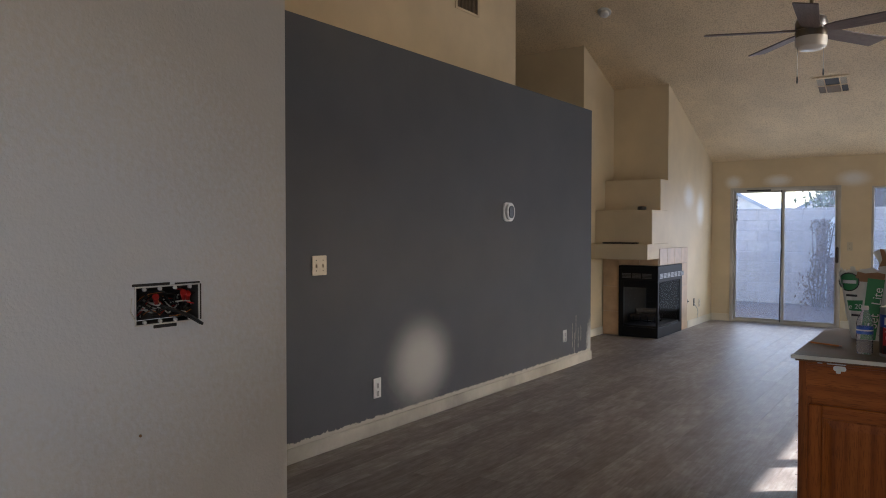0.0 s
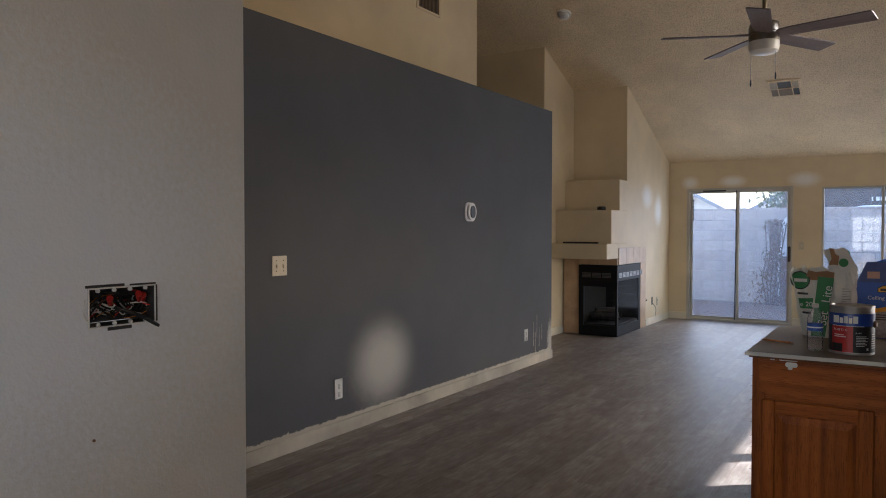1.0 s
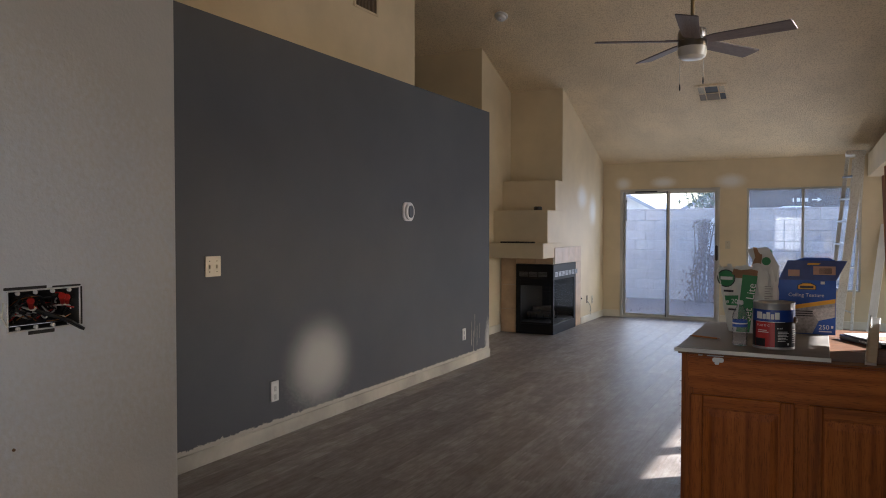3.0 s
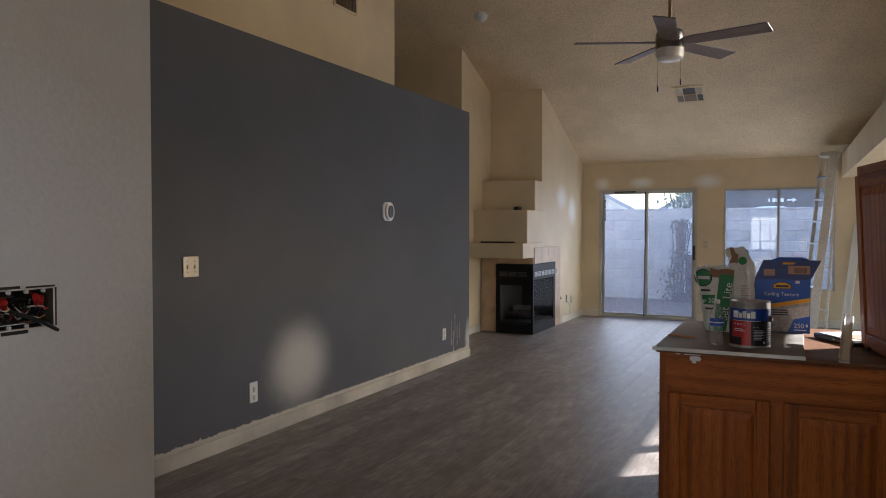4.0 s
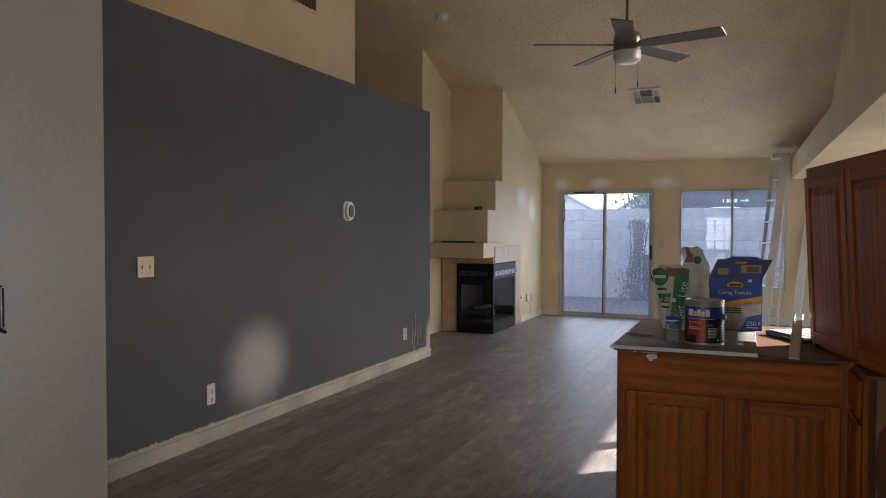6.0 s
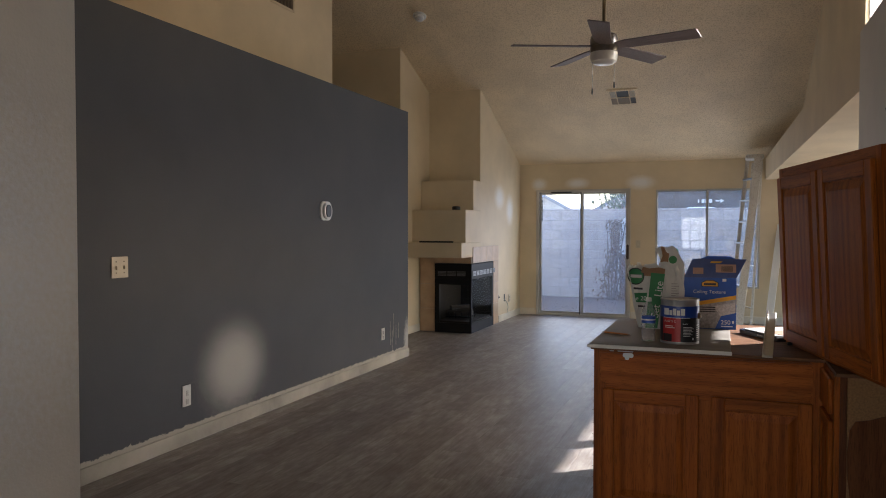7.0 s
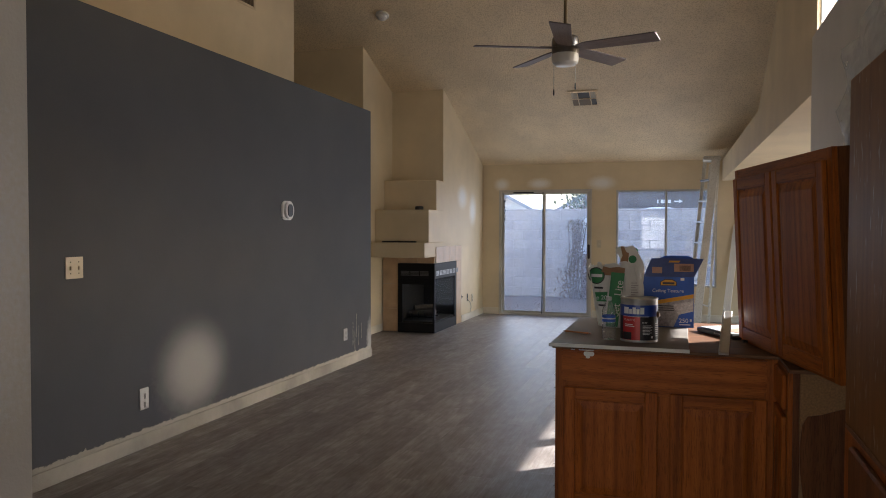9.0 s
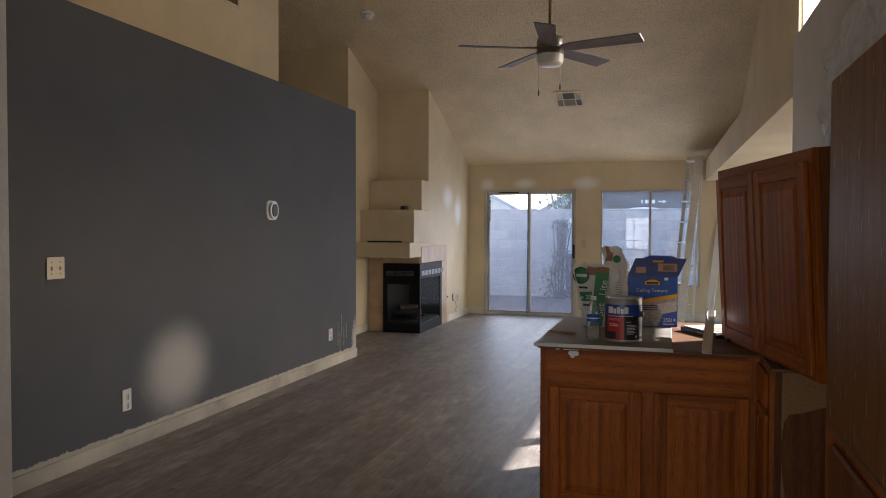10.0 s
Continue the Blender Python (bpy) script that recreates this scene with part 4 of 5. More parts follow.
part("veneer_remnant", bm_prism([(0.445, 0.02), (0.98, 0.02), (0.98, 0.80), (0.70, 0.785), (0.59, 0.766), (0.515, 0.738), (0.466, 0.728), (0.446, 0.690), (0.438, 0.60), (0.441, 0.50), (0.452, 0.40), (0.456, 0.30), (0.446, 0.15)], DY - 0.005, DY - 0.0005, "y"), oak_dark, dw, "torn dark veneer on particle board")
raised_door(0.28, 0.58, oak, oak_x, dw, pose(CX, 3.60, 0.135, 0, 0, -90), stile=0.048)

nb = thing("base_cabinet", "honey oak base cabinet with a dark drawer front", "cabinet")
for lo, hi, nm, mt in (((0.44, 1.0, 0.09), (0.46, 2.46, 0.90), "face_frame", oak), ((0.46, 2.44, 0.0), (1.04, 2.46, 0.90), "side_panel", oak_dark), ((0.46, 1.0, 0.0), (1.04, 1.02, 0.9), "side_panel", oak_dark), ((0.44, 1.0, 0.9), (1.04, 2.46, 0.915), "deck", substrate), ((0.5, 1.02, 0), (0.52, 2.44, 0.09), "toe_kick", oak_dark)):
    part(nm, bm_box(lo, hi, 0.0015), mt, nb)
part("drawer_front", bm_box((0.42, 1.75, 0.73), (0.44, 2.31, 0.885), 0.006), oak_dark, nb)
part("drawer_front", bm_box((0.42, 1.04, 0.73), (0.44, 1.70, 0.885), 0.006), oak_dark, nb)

# loose wall cabinet leaning on the corner
face_dir = math.degrees(math.atan2(2.99 - 4.065, 0.521 - 0.265))
uc = thing("wall_cabinet", "loose honey oak wall cabinet with two raised-panel doors", "cabinet", pose(0.272, 4.075, 0.917, 0, 0, face_dir) @ pose(0, 0, 0, 3.0, 0, 0))
UW, UH, UD = 1.105, 0.865, 0.33
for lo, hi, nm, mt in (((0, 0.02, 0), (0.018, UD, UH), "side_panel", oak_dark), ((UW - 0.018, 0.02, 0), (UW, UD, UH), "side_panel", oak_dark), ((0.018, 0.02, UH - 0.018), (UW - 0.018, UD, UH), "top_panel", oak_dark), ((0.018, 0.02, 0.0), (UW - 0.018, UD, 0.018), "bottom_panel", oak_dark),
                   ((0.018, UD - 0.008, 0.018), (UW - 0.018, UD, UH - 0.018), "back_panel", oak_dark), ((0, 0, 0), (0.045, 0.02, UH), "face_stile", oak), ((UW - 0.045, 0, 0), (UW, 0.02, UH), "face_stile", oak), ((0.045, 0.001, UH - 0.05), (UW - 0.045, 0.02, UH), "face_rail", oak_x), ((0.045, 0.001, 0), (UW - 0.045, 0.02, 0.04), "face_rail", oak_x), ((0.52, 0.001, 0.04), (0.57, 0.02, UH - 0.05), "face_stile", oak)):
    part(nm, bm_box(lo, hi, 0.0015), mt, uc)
raised_door(0.51, 0.80, oak, oak_x, uc, pose(0.025, -0.001, 0.02))
raised_door(0.51, 0.80, oak, oak_x, uc, pose(0.555, -0.001, 0.02))

tp = thing("pantry_cabinet", "scuffed dark brown cabinet box standing on the base", "cabinet", pose(0.44, 2.458, 0.917))
part("side_panel", bm_box((0.0, -1.1, 0), (0.018, 0, 1.0), 0.0015), scuffed, tp)
part("end_panel", bm_box((0.018, -0.018, 0), (0.42, 0, 1.0)), scuffed, tp)
part("back_panel", bm_box((0.40, -1.1, 0), (0.42, -0.018, 1.0)), oak_dark, tp)
part("top_panel", bm_box((0.018, -1.1, 0.98), (0.40, -0.018, 0.998)), oak_dark, tp)
part("bottom_panel", bm_box((0.018, -1.1, 0.002), (0.40, -0.018, 0.02)), oak_dark, tp)
# plastic sheet over the boxes
bm = bmesh.new()
rnd = random.Random(8)
NX, NZ = 16, 14
vs = [[bm.verts.new((0.565 + 0.015 * math.sin(i * 1.3 + j * 0.7) + rnd.uniform(-0.012, 0.012), 3.25 - 0.95 * i / NX, 1.74 + (0.40 + 0.012 * i) * j / NZ + 0.02 * math.sin(i * 0.9))) for i in range(NX + 1)] for j in range(NZ + 1)]
for j in range(NZ):
    for i in range(NX):
        bm.faces.new((vs[j][i], vs[j][i + 1], vs[j + 1][i + 1], vs[j + 1][i]))
bmesh.ops.solidify(bm, geom=bm.faces[:], thickness=0.001)
tagged(part("plastic_sheet", bm, plastic_sheet, smooth=True), "crumpled clear plastic sheet hanging over the cabinets", "plastic sheet")

# ---- on the counter ----
Z = 0.9295
# paint can
can = thing("paint_can", "gallon can of black plastic cement with a blue label", "paint can", pose(-0.222, 3.81, Z, 0, 0, 14))
CR, CH = 0.090, 0.215
part("can_body", bm_spin([(0, 0.002), (CR - 0.002, 0.002), (CR, 0), (CR + 0.002, 0.003), (CR, 0.007), (CR, CH - 0.008), (CR + 0.002, CH - 0.004), (CR + 0.001, CH), (CR - 0.008, CH), (CR - 0.010, CH - 0.006), (0, CH - 0.006)], 48), tin, can, smooth=True)


def wrap(name, a0, a1, z0, z1, mat, parent, r, label="", skew=0.0):
    """A piece of label wrapped round a can: angles in degrees from -y, heights z0 to z1."""
    bm = bmesh.new()
    n = max(2, int((a1 - a0) / 5))
    rows = []
    for k in range(n + 1):
        a = radians(a0 + (a1 - a0) * k / n)
        rows.append([bm.verts.new((rr * math.sin(a), -rr * math.cos(a), z + skew * k / n)) for rr, z in ((r, z0), (r, z1), (r - 0.0006, z1), (r - 0.0006, z0))])
    for p, q in zip(rows, rows[1:]):
        for k in range(4):
            bm.faces.new((p[k], q[k], q[(k + 1) % 4], p[(k + 1) % 4]))
    bm.faces.new(rows[0]), bm.faces.new(rows[-1])
    bmesh.ops.recalc_face_normals(bm, faces=bm.faces[:])
    return part(name, bm, mat, parent, label)


def on_can(words, a, z, size, mat, r=None):
    """Letters set one by one round the can from angle a."""
    for k, ch in enumerate(words):
        b = radians(a + math.degrees(size * 0.62 / CR) * k)
        rr = (r or CR) + 0.0022
        lettering("letter", ch, size, mat, can, pose(rr * math.sin(b), -rr * math.cos(b), z, 90, 0, math.degrees(b)), 0.0003)


wrap("label_band", -170, 170, 0.128, 0.183, blue_ink, can, CR + 0.0012, "deep blue label band")
wrap("label_field", -68, -8, 0.012, 0.128, red_ink, can, CR + 0.0012, "red label field")
wrap("label_field", -8, 105, 0.012, 0.128, black_ink, can, CR + 0.0012, "black label field")
wrap("label_field", -170, -68, 0.012, 0.128, black_ink, can, CR + 0.0012)
wrap("label_swoosh", -66, -34, 0.014, 0.050, black_ink, can, CR + 0.0018)
wrap("label_rule", -64, 20, 0.1265, 0.1285, white_ink, can, CR + 0.0019)
for k, (a0, a1) in enumerate(((-62, -44), (-42, -33), (-31, -21), (-19, -10), (-8, 4))):
    wrap("logo_bar", a0, a1, 0.140, 0.172 - 0.008 * (k % 2), white_ink, can, CR + 0.0019, "plain white logo bar")
on_can("PLASTIC", -60, 0.106, 0.0135, white_ink)
on_can("BLACK", -2, 0.096, 0.008, white_ink)
for k in range(7):
    wrap("text_bar", 0, 22 + (k * 7) % 12, 0.040 + k * 0.007, 0.0425 + k * 0.007, white_ink, can, CR + 0.0018)
    wrap("text_bar", 46, 66 + (k * 5) % 9, 0.030 + k * 0.010, 0.0335 + k * 0.010, grey_ink, can, CR + 0.0018)
for k in range(2):
    wrap("text_bar", -58, -30 + 5 * k, 0.086 - 0.008 * k, 0.0895 - 0.008 * k, white_ink, can, CR + 0.0018)
wrap("text_bar", 28, 34, 0.022, 0.032, white_ink, can, CR + 0.0018)
ear = part("handle_ear", bm_spin([(0, 0.012), (0.010, 0.010), (0.016, 0.002), (0.016, 0), (0, 0)], 20), plain("brown_plastic", (0.10, 0.05, 0.025), 0.4), can, "brown plastic handle ear")
ear.matrix_local = pose((CR + 0.001) * math.sin(radians(62)), -(CR + 0.001) * math.cos(radians(62)), 0.135, 90, 0, 62)
part("bail", bm_tube([((CR + 0.010) * math.sin(radians(a)), -(CR + 0.010) * math.cos(radians(a)), 0.135 - 0.055 * math.sin(radians((a - 62) / 1.8))) for a in range(62, 243, 12)], 0.0018), tin, can)

# water bottle
wb = thing("water_bottle", "clear ribbed plastic water bottle with a blue label", "bottle", pose(-0.369, 3.80, Z))
part("bottle_body", bm_spin([(0, 0.004), (0.028, 0.0), (0.033, 0.006), (0.032, 0.02), (0.034, 0.026), (0.0315, 0.032), (0.034, 0.042), (0.0315, 0.050), (0.034, 0.060), (0.0315, 0.068), (0.034, 0.078), (0.033, 0.085), (0.033, 0.125), (0.034, 0.13), (0.033, 0.145), (0.026, 0.168), (0.014, 0.188), (0.0125, 0.192), (0.0125, 0.205), (0.011, 0.208), (0, 0.208)], 32), bottle_mat, wb, smooth=True)
part("label", bm_spin([(0.0335, 0.090), (0.0338, 0.090), (0.0338, 0.122), (0.0335, 0.122)], 32), blue_card, wb, "blue and white paper label")
part("label_rule", bm_spin([(0.0339, 0.104), (0.0342, 0.104), (0.0342, 0.110), (0.0339, 0.110)], 32), white_ink, wb)
part("cap", bm_spin([(0, 0.196), (0.0145, 0.196), (0.0145, 0.212), (0.013, 0.214), (0, 0.214)], 24), white_plastic, wb)

# open sack of joint compound
bag = thing("compound_sack", "torn white and green paper sack of joint compound", "sack", pose(-0.375, 4.335, Z, 0, 0, 4))


def sack_half(v):
    return 0.110 + 0.045 * v


def sack_mid(v):
    return 0.020 - 0.026 * v


def sack_shape(u, v):
    """u goes round (0..1), v up (0..1)."""
    a = 2 * math.pi * u
    w, d = sack_half(v) + 0.004 * math.sin(5 * v), 0.075 * (1 - 0.3 * v)
    c, s = math.cos(a), math.sin(a)
    x = w * math.copysign(abs(c) ** 0.55, c)
    y = d * math.copysign(abs(s) ** 0.7, s)
    k = 0.006 * math.sin(9 * u * 6.28 + 6 * v) + 0.004 * math.sin(23 * u * 6.28 - 11 * v)
    return Vector((x + k + sack_mid(v), y + k, 0))


bm = bmesh.new()
NU, NV = 72, 18
rim = [0.345 + 0.012 * math.sin(7 * k / NU * 6.28) + 0.010 * random.Random(k).uniform(-1, 1) for k in range(NU)]
rows = []
for j in range(NV + 1):
    row = []
    for k in range(NU):
        p = sack_shape(k / NU, j / NV)
        row.append(bm.verts.new((p.x, p.y, rim[k] * j / NV)))
    rows.append(row)
for j in range(NV):
    for k in range(NU):
        bm.faces.new((rows[j][k], rows[j][(k + 1) % NU], rows[j + 1][(k + 1) % NU], rows[j + 1][k]))
bm.faces.new(rows[0])
bmesh.ops.recalc_face_normals(bm, faces=bm.faces[:])
part("sack_body", bm, paper_white, bag, smooth=True)
bm = bmesh.new()
inner = [bm.verts.new((sack_shape(k / 36, 0.9).x * 0.9, sack_shape(k / 36, 0.9).y * 0.9, 0.29 + 0.01 * math.sin(k))) for k in range(36)]
bm.faces.new(inner)
part("powder", bm, plain("white_powder", (0.6, 0.58, 0.54), 0.95), bag)


def flap(name, outline, base, lean, mat, parent, label="", curl=0.06, seed=1):
    """A torn, curled piece of paper over an outline in x and z."""
    bm = bm_prism(outline, 0.0, 0.0016, "y")
    bmesh.ops.triangulate(bm, faces=bm.faces[:])
    bmesh.ops.subdivide_edges(bm, edges=bm.edges[:], cuts=3, use_grid_fill=True)
    for v in bm.verts:
        v.co.y += curl * (v.co.z * 4) ** 2 * 0.25 * lean + 0.01 * noise.noise(v.co * 14 + Vector((seed, 0, 0)))
    ob = part(name, bm, mat, parent, label, smooth=True)
    ob.matrix_local = base
    return ob


flap("torn_flap", [(-0.03, -0.05), (0.135, -0.06), (0.145, 0.03), (0.10, 0.115), (0.085, 0.13), (0.05, 0.117), (0.02, 0.122), (-0.012, 0.105), (0.015, 0.06), (0.02, 0.02)], pose(0.0, -0.045, 0.335, 4, 0, 0), 0.6, paper_white, bag, "torn white paper flap")
flap("torn_flap", [(-0.10, -0.02), (0.03, -0.03), (0.035, 0.02), (0.0, 0.028), (-0.05, 0.02), (-0.085, 0.03)], pose(0.01, -0.066, 0.315, 10, 0, 0), -0.6, paper_kraft, bag, "torn brown inner paper", 0.2, 4)
flap("torn_flap", [(-0.02, -0.02), (0.03, -0.015), (0.035, 0.05), (0.015, 0.08), (-0.012, 0.085), (0.0, 0.03)], pose(0.03, -0.052, 0.375, 4, 0, 6), 0.4, paper_kraft, bag, "torn brown inner paper", 0.2, 7)


def on_sack(name, outline, mat, label="", off=0.003):
    """Print on the sack's front: an outline in x and z pressed to the paper."""
    bm = bm_prism(outline, 0.0, 0.0006, "y")
    bmesh.ops.triangulate(bm, faces=bm.faces[:])
    bmesh.ops.subdivide_edges(bm, edges=bm.edges[:], cuts=4, use_grid_fill=True)
    for v in bm.verts:
        h = v.co.z / 0.345
        t = max(-1.0, min(1.0, (v.co.x - sack_mid(h)) / sack_half(h)))
        s = -(max(0.0, 1 - abs(t) ** (2 / 0.55)) ** 0.5) ** 0.7
        v.co.y += 0.075 * (1 - 0.3 * v.co.z / 0.335) * s - 0.010 - off
    return part(name, bm, mat, bag, label)


def disc(cx, cz, r, n=20):
    return [(cx + r * math.cos(2 * math.pi * k / n), cz + r * math.sin(2 * math.pi * k / n)) for k in range(n)]


on_sack("print_disc", disc(-0.114, 0.290, 0.048), black_ink, "dark logo disc")
on_sack("print_disc", disc(-0.114, 0.290, 0.042), green_ink, "green logo disc", 0.0045)
on_sack("print_bar", [(-0.142, 0.282), (-0.080, 0.282), (-0.080, 0.299), (-0.142, 0.299)], white_ink, off=0.006)
on_sack("print_panel", [(-0.118, 0.145), (-0.055, 0.145), (-0.050, 0.200), (-0.125, 0.195)], green_ink, "green printed panel")
on_sack("print_panel", [(-0.060, 0.005), (0.006, 0.005), (0.044, 0.305), (-0.030, 0.312)], green_ink, "green printed panel")
on_sack("print_bar", [(-0.125, 0.216), (-0.075, 0.216), (-0.075, 0.227), (-0.125, 0.227)], black_ink)
on_sack("print_bar", [(-0.100, 0.118), (-0.060, 0.118), (-0.060, 0.128), (-0.100, 0.128)], black_ink)
for k in range(11):
    on_sack("print_bar", [(0.078, 0.12 + k * 0.013), (0.118 - 0.008 * (k % 3), 0.12 + k * 0.013), (0.118 - 0.008 * (k % 3), 0.124 + k * 0.013), (0.078, 0.124 + k * 0.013)], grey_ink)
lettering("letters", "Lite", 0.058, white_ink, bag, pose(0.026, -0.0905, 0.178, 90, -83, 0), 0.0004)
lettering("letters", "Set", 0.058, white_ink, bag, pose(0.010, -0.0935, 0.062, 90, -83, 0), 0.0004)
lettering("letters", "e 20", 0.034, white_ink, bag, pose(-0.112, -0.0895, 0.158, 90, 0, 0), 0.0004)
for cx, cz, r in ((0.085, 0.05, 0.022), (0.10, 0.10, 0.014)):
    pr = part("print_disc", bm_prism(disc(cx, cz, r, 14), 0.0, 0.0006, "y"), green_ink, bag)
    pr.matrix_local = pose(0.0, -0.0485 - (0.001 if cz < 0.08 else -0.003), 0.335, 4, 0, 0)

# blue carton with its lid open
ct = thing("texture_carton", "open blue cardboard carton of ceiling texture", "carton", pose(-0.098, 4.43, Z, 0, 0, 4))
BW, BD, BH = 0.275, 0.12, 0.285
for lo, hi in (((-BW / 2, -BD / 2, 0), (BW / 2, -BD / 2 + 0.002, BH)), ((-BW / 2, BD / 2 - 0.002, 0), (BW / 2, BD / 2, BH)), ((-BW / 2, -BD / 2 + 0.002, 0), (-BW / 2 + 0.002, BD / 2 - 0.002, BH)), ((BW / 2 - 0.002, -BD / 2 + 0.002, 0), (BW / 2, BD / 2 - 0.002, BH)), ((-BW / 2, -BD / 2, 0.0), (BW / 2, BD / 2, 0.002))):
    part("carton_side", bm_box(lo, hi), blue_card, ct)
lid = part("lid_flap", bm_prism([(-BW / 2, 0), (BW / 2, 0), (BW / 2 + 0.052, 0.105), (-BW / 2 + 0.045, 0.105)], -0.001, 0.001, "y"), plain("faded_blue_card", (0.05, 0.085, 0.26), 0.5, 0, 0.2, 20), ct, "open faded blue lid flap")
lid.matrix_local = pose(0, -BD / 2, BH, -8, 0, 0)
part("lid_print", bm_box((0.03, -0.0022, 0.03), (0.135, -0.001, 0.075)), peach_ink, lid)
for k in range(12):
    part("lid_print", bm_box((0.06 + k * 0.005, -0.003, 0.035), (0.0625 + k * 0.005, -0.0022, 0.065)), slot_mat, lid)
part("lid_print", bm_box((-0.09, -0.0022, 0.02), (-0.035, -0.001, 0.055)), peach_ink, lid)
part("lid_print", bm_prism([(0.0, 0.082), (0.055, 0.082), (0.065, 0.092), (0.005, 0.092)], -0.0022, -0.001, "y"), yellow_ink, lid)
bk = part("back_flap", bm_prism([(-0.08, 0), (0.09, 0), (0.10, 0.028), (0.07, 0.042), (-0.05, 0.042), (-0.085, 0.028)], -0.001, 0.001, "y"), blue_card, ct)
bk.matrix_local = pose(0.04, BD / 2 - 0.02, BH + 0.075, -4, 0, 0)
part("side_flap", bm_prism([(-0.02, 0), (0.03, 0), (0.03, 0.07), (0.0, 0.075)], -0.001, 0.001, "y"), paper_kraft, ct, "brown inside of a flap").matrix_local = pose(-BW / 2 - 0.004, -0.01, BH - 0.02, 0, 0, 70)
F = -BD / 2 - 0.0012


def on_carton(outline, mat, k=0, label=""):
    return part("print", bm_prism(outline, F - 0.0006 * k, F + 0.0008, "y"), mat, ct, label)


on_carton([(-0.045, 0.235), (0.045, 0.235), (0.045, 0.258), (0.02, 0.272), (-0.02, 0.272), (-0.045, 0.258)], black_ink, 0, "dark logo shape")
on_carton([(-0.041, 0.238), (0.041, 0.238), (0.041, 0.256), (0.018, 0.268), (-0.018, 0.268), (-0.041, 0.256)], yellow_ink, 1, "yellow logo shape")
on_carton([(-0.032, 0.243), (0.032, 0.243), (0.032, 0.255), (-0.032, 0.255)], black_ink, 2)
lettering("letters", "Ceiling Texture", 0.027, white_ink, ct, pose(-0.088, F - 0.0008, 0.198, 90, 0, 0), 0.0003)
on_carton([(-BW / 2 + 0.002, 0.115), (BW / 2 - 0.002, 0.168), (BW / 2 - 0.002, 0.190), (-BW / 2 + 0.002, 0.137)], yellow_ink)
on_carton([(-BW / 2 + 0.002, 0.004), (0.03, 0.004), (0.06, 0.075), (BW / 2 - 0.002, 0.095), (BW / 2 - 0.002, 0.168), (-BW / 2 + 0.002, 0.115)], grey_ink, 0, "speckled texture picture")
on_carton([(0.055, 0.072), (BW / 2 - 0.006, 0.092), (BW / 2 - 0.006, 0.150), (0.02, 0.128)], plain("pale_speckle_print", (0.55, 0.52, 0.50), 0.6, 0, 0.3, 120), 1)
for k in range(3):
    on_carton([(-0.06, 0.118 - k * 0.012), (0.03, 0.118 - k * 0.012), (0.03, 0.123 - k * 0.012), (-0.06, 0.123 - k * 0.012)], black_ink, 2)
lettering("letters", "250", 0.034, white_ink, ct, pose(0.058, F - 0.0012, 0.028, 90, 0, 0), 0.0003)
on_carton([(0.117, 0.034), (0.127, 0.034), (0.127, 0.048), (0.117, 0.048)], white_ink, 1)
on_carton([(0.06, 0.014), (0.12, 0.014), (0.12, 0.019), (0.06, 0.019)], white_ink, 1)
on_carton([(0.065, 0.265), (0.085, 0.265), (0.085, 0.28), (0.065, 0.28)], white_ink, 1)

pc = thing("pencil", "orange wooden pencil lying on the board", "pencil", pose(-0.625, 4.0, Z + 0.0045, 0, 0, math.degrees(math.atan2(3.964 - 4.022, 0.146))))
part("shaft", bm_cyl((0.012, 0, 0), (0.15, 0, 0), 0.0042, sides=6), pencil_mat, pc)
part("tip", bm_cyl((0.012, 0, 0), (-0.006, 0, 0), 0.004, 0.0006, 10), paper_kraft, pc)
part("eraser", bm_cyl((0.15, 0, 0), (0.162, 0, 0), 0.004, sides=10), peach_ink, pc)

# pad with a black rim, and a metal speed bar across it
pad = thing("tool_case", "flat black-edged case with papers on the counter", "case", pose(0.257, 4.285, 0.916, 0, 0, -60))
part("tray", bm_box((-0.17, -0.13, 0), (0.17, 0.13, 0.024), 0.004), black_ink, pad)
part("paper", bm_box((-0.155, -0.115, 0.024), (0.15, 0.12, 0.028)), white_ink, pad, "white sheet")
part("paper", bm_box((-0.02, -0.10, 0.028), (0.14, 0.06, 0.030)), peach_ink, pad, "pale pink sheet").matrix_local = pose(0.0, 0.0, 0.0, 0, 0, 12)
for k in range(6):
    part("text_bar", bm_box((0.0 + k * 0.012, -0.1312, 0.008), (0.008 + k * 0.012, -0.1298, 0.016)), grey_ink, pad)
sq = thing("metal_square", "aluminium bar leaning across the case", "tool", look((0.161, 3.575, 0.920), (0.209, 4.15, 1.052)))
part("bar", bm_box((-0.022, -0.006, -0.59), (0.022, 0.006, 0.0), 0.002), aluminium, sq)
part("bar_rib", bm_box((-0.022, 0.006, -0.59), (-0.014, 0.016, 0.0), 0.001), aluminium, sq)
mk = thing("marker_pen", "white capped marker by the case", "pen", pose(0.318, 4.00, 0.924, 0, 0, 20))
part("barrel", bm_cyl((-0.05, 0, 0), (0.04, 0, 0), 0.008, sides=14), black_ink, mk)
part("cap", bm_cyl((0.04, 0, 0), (0.075, 0, 0), 0.009, sides=14), white_plastic, mk)

# ---- by the window ----
lad = thing("step_ladder", "paint-splashed aluminium step ladder leaning by the window", "ladder")


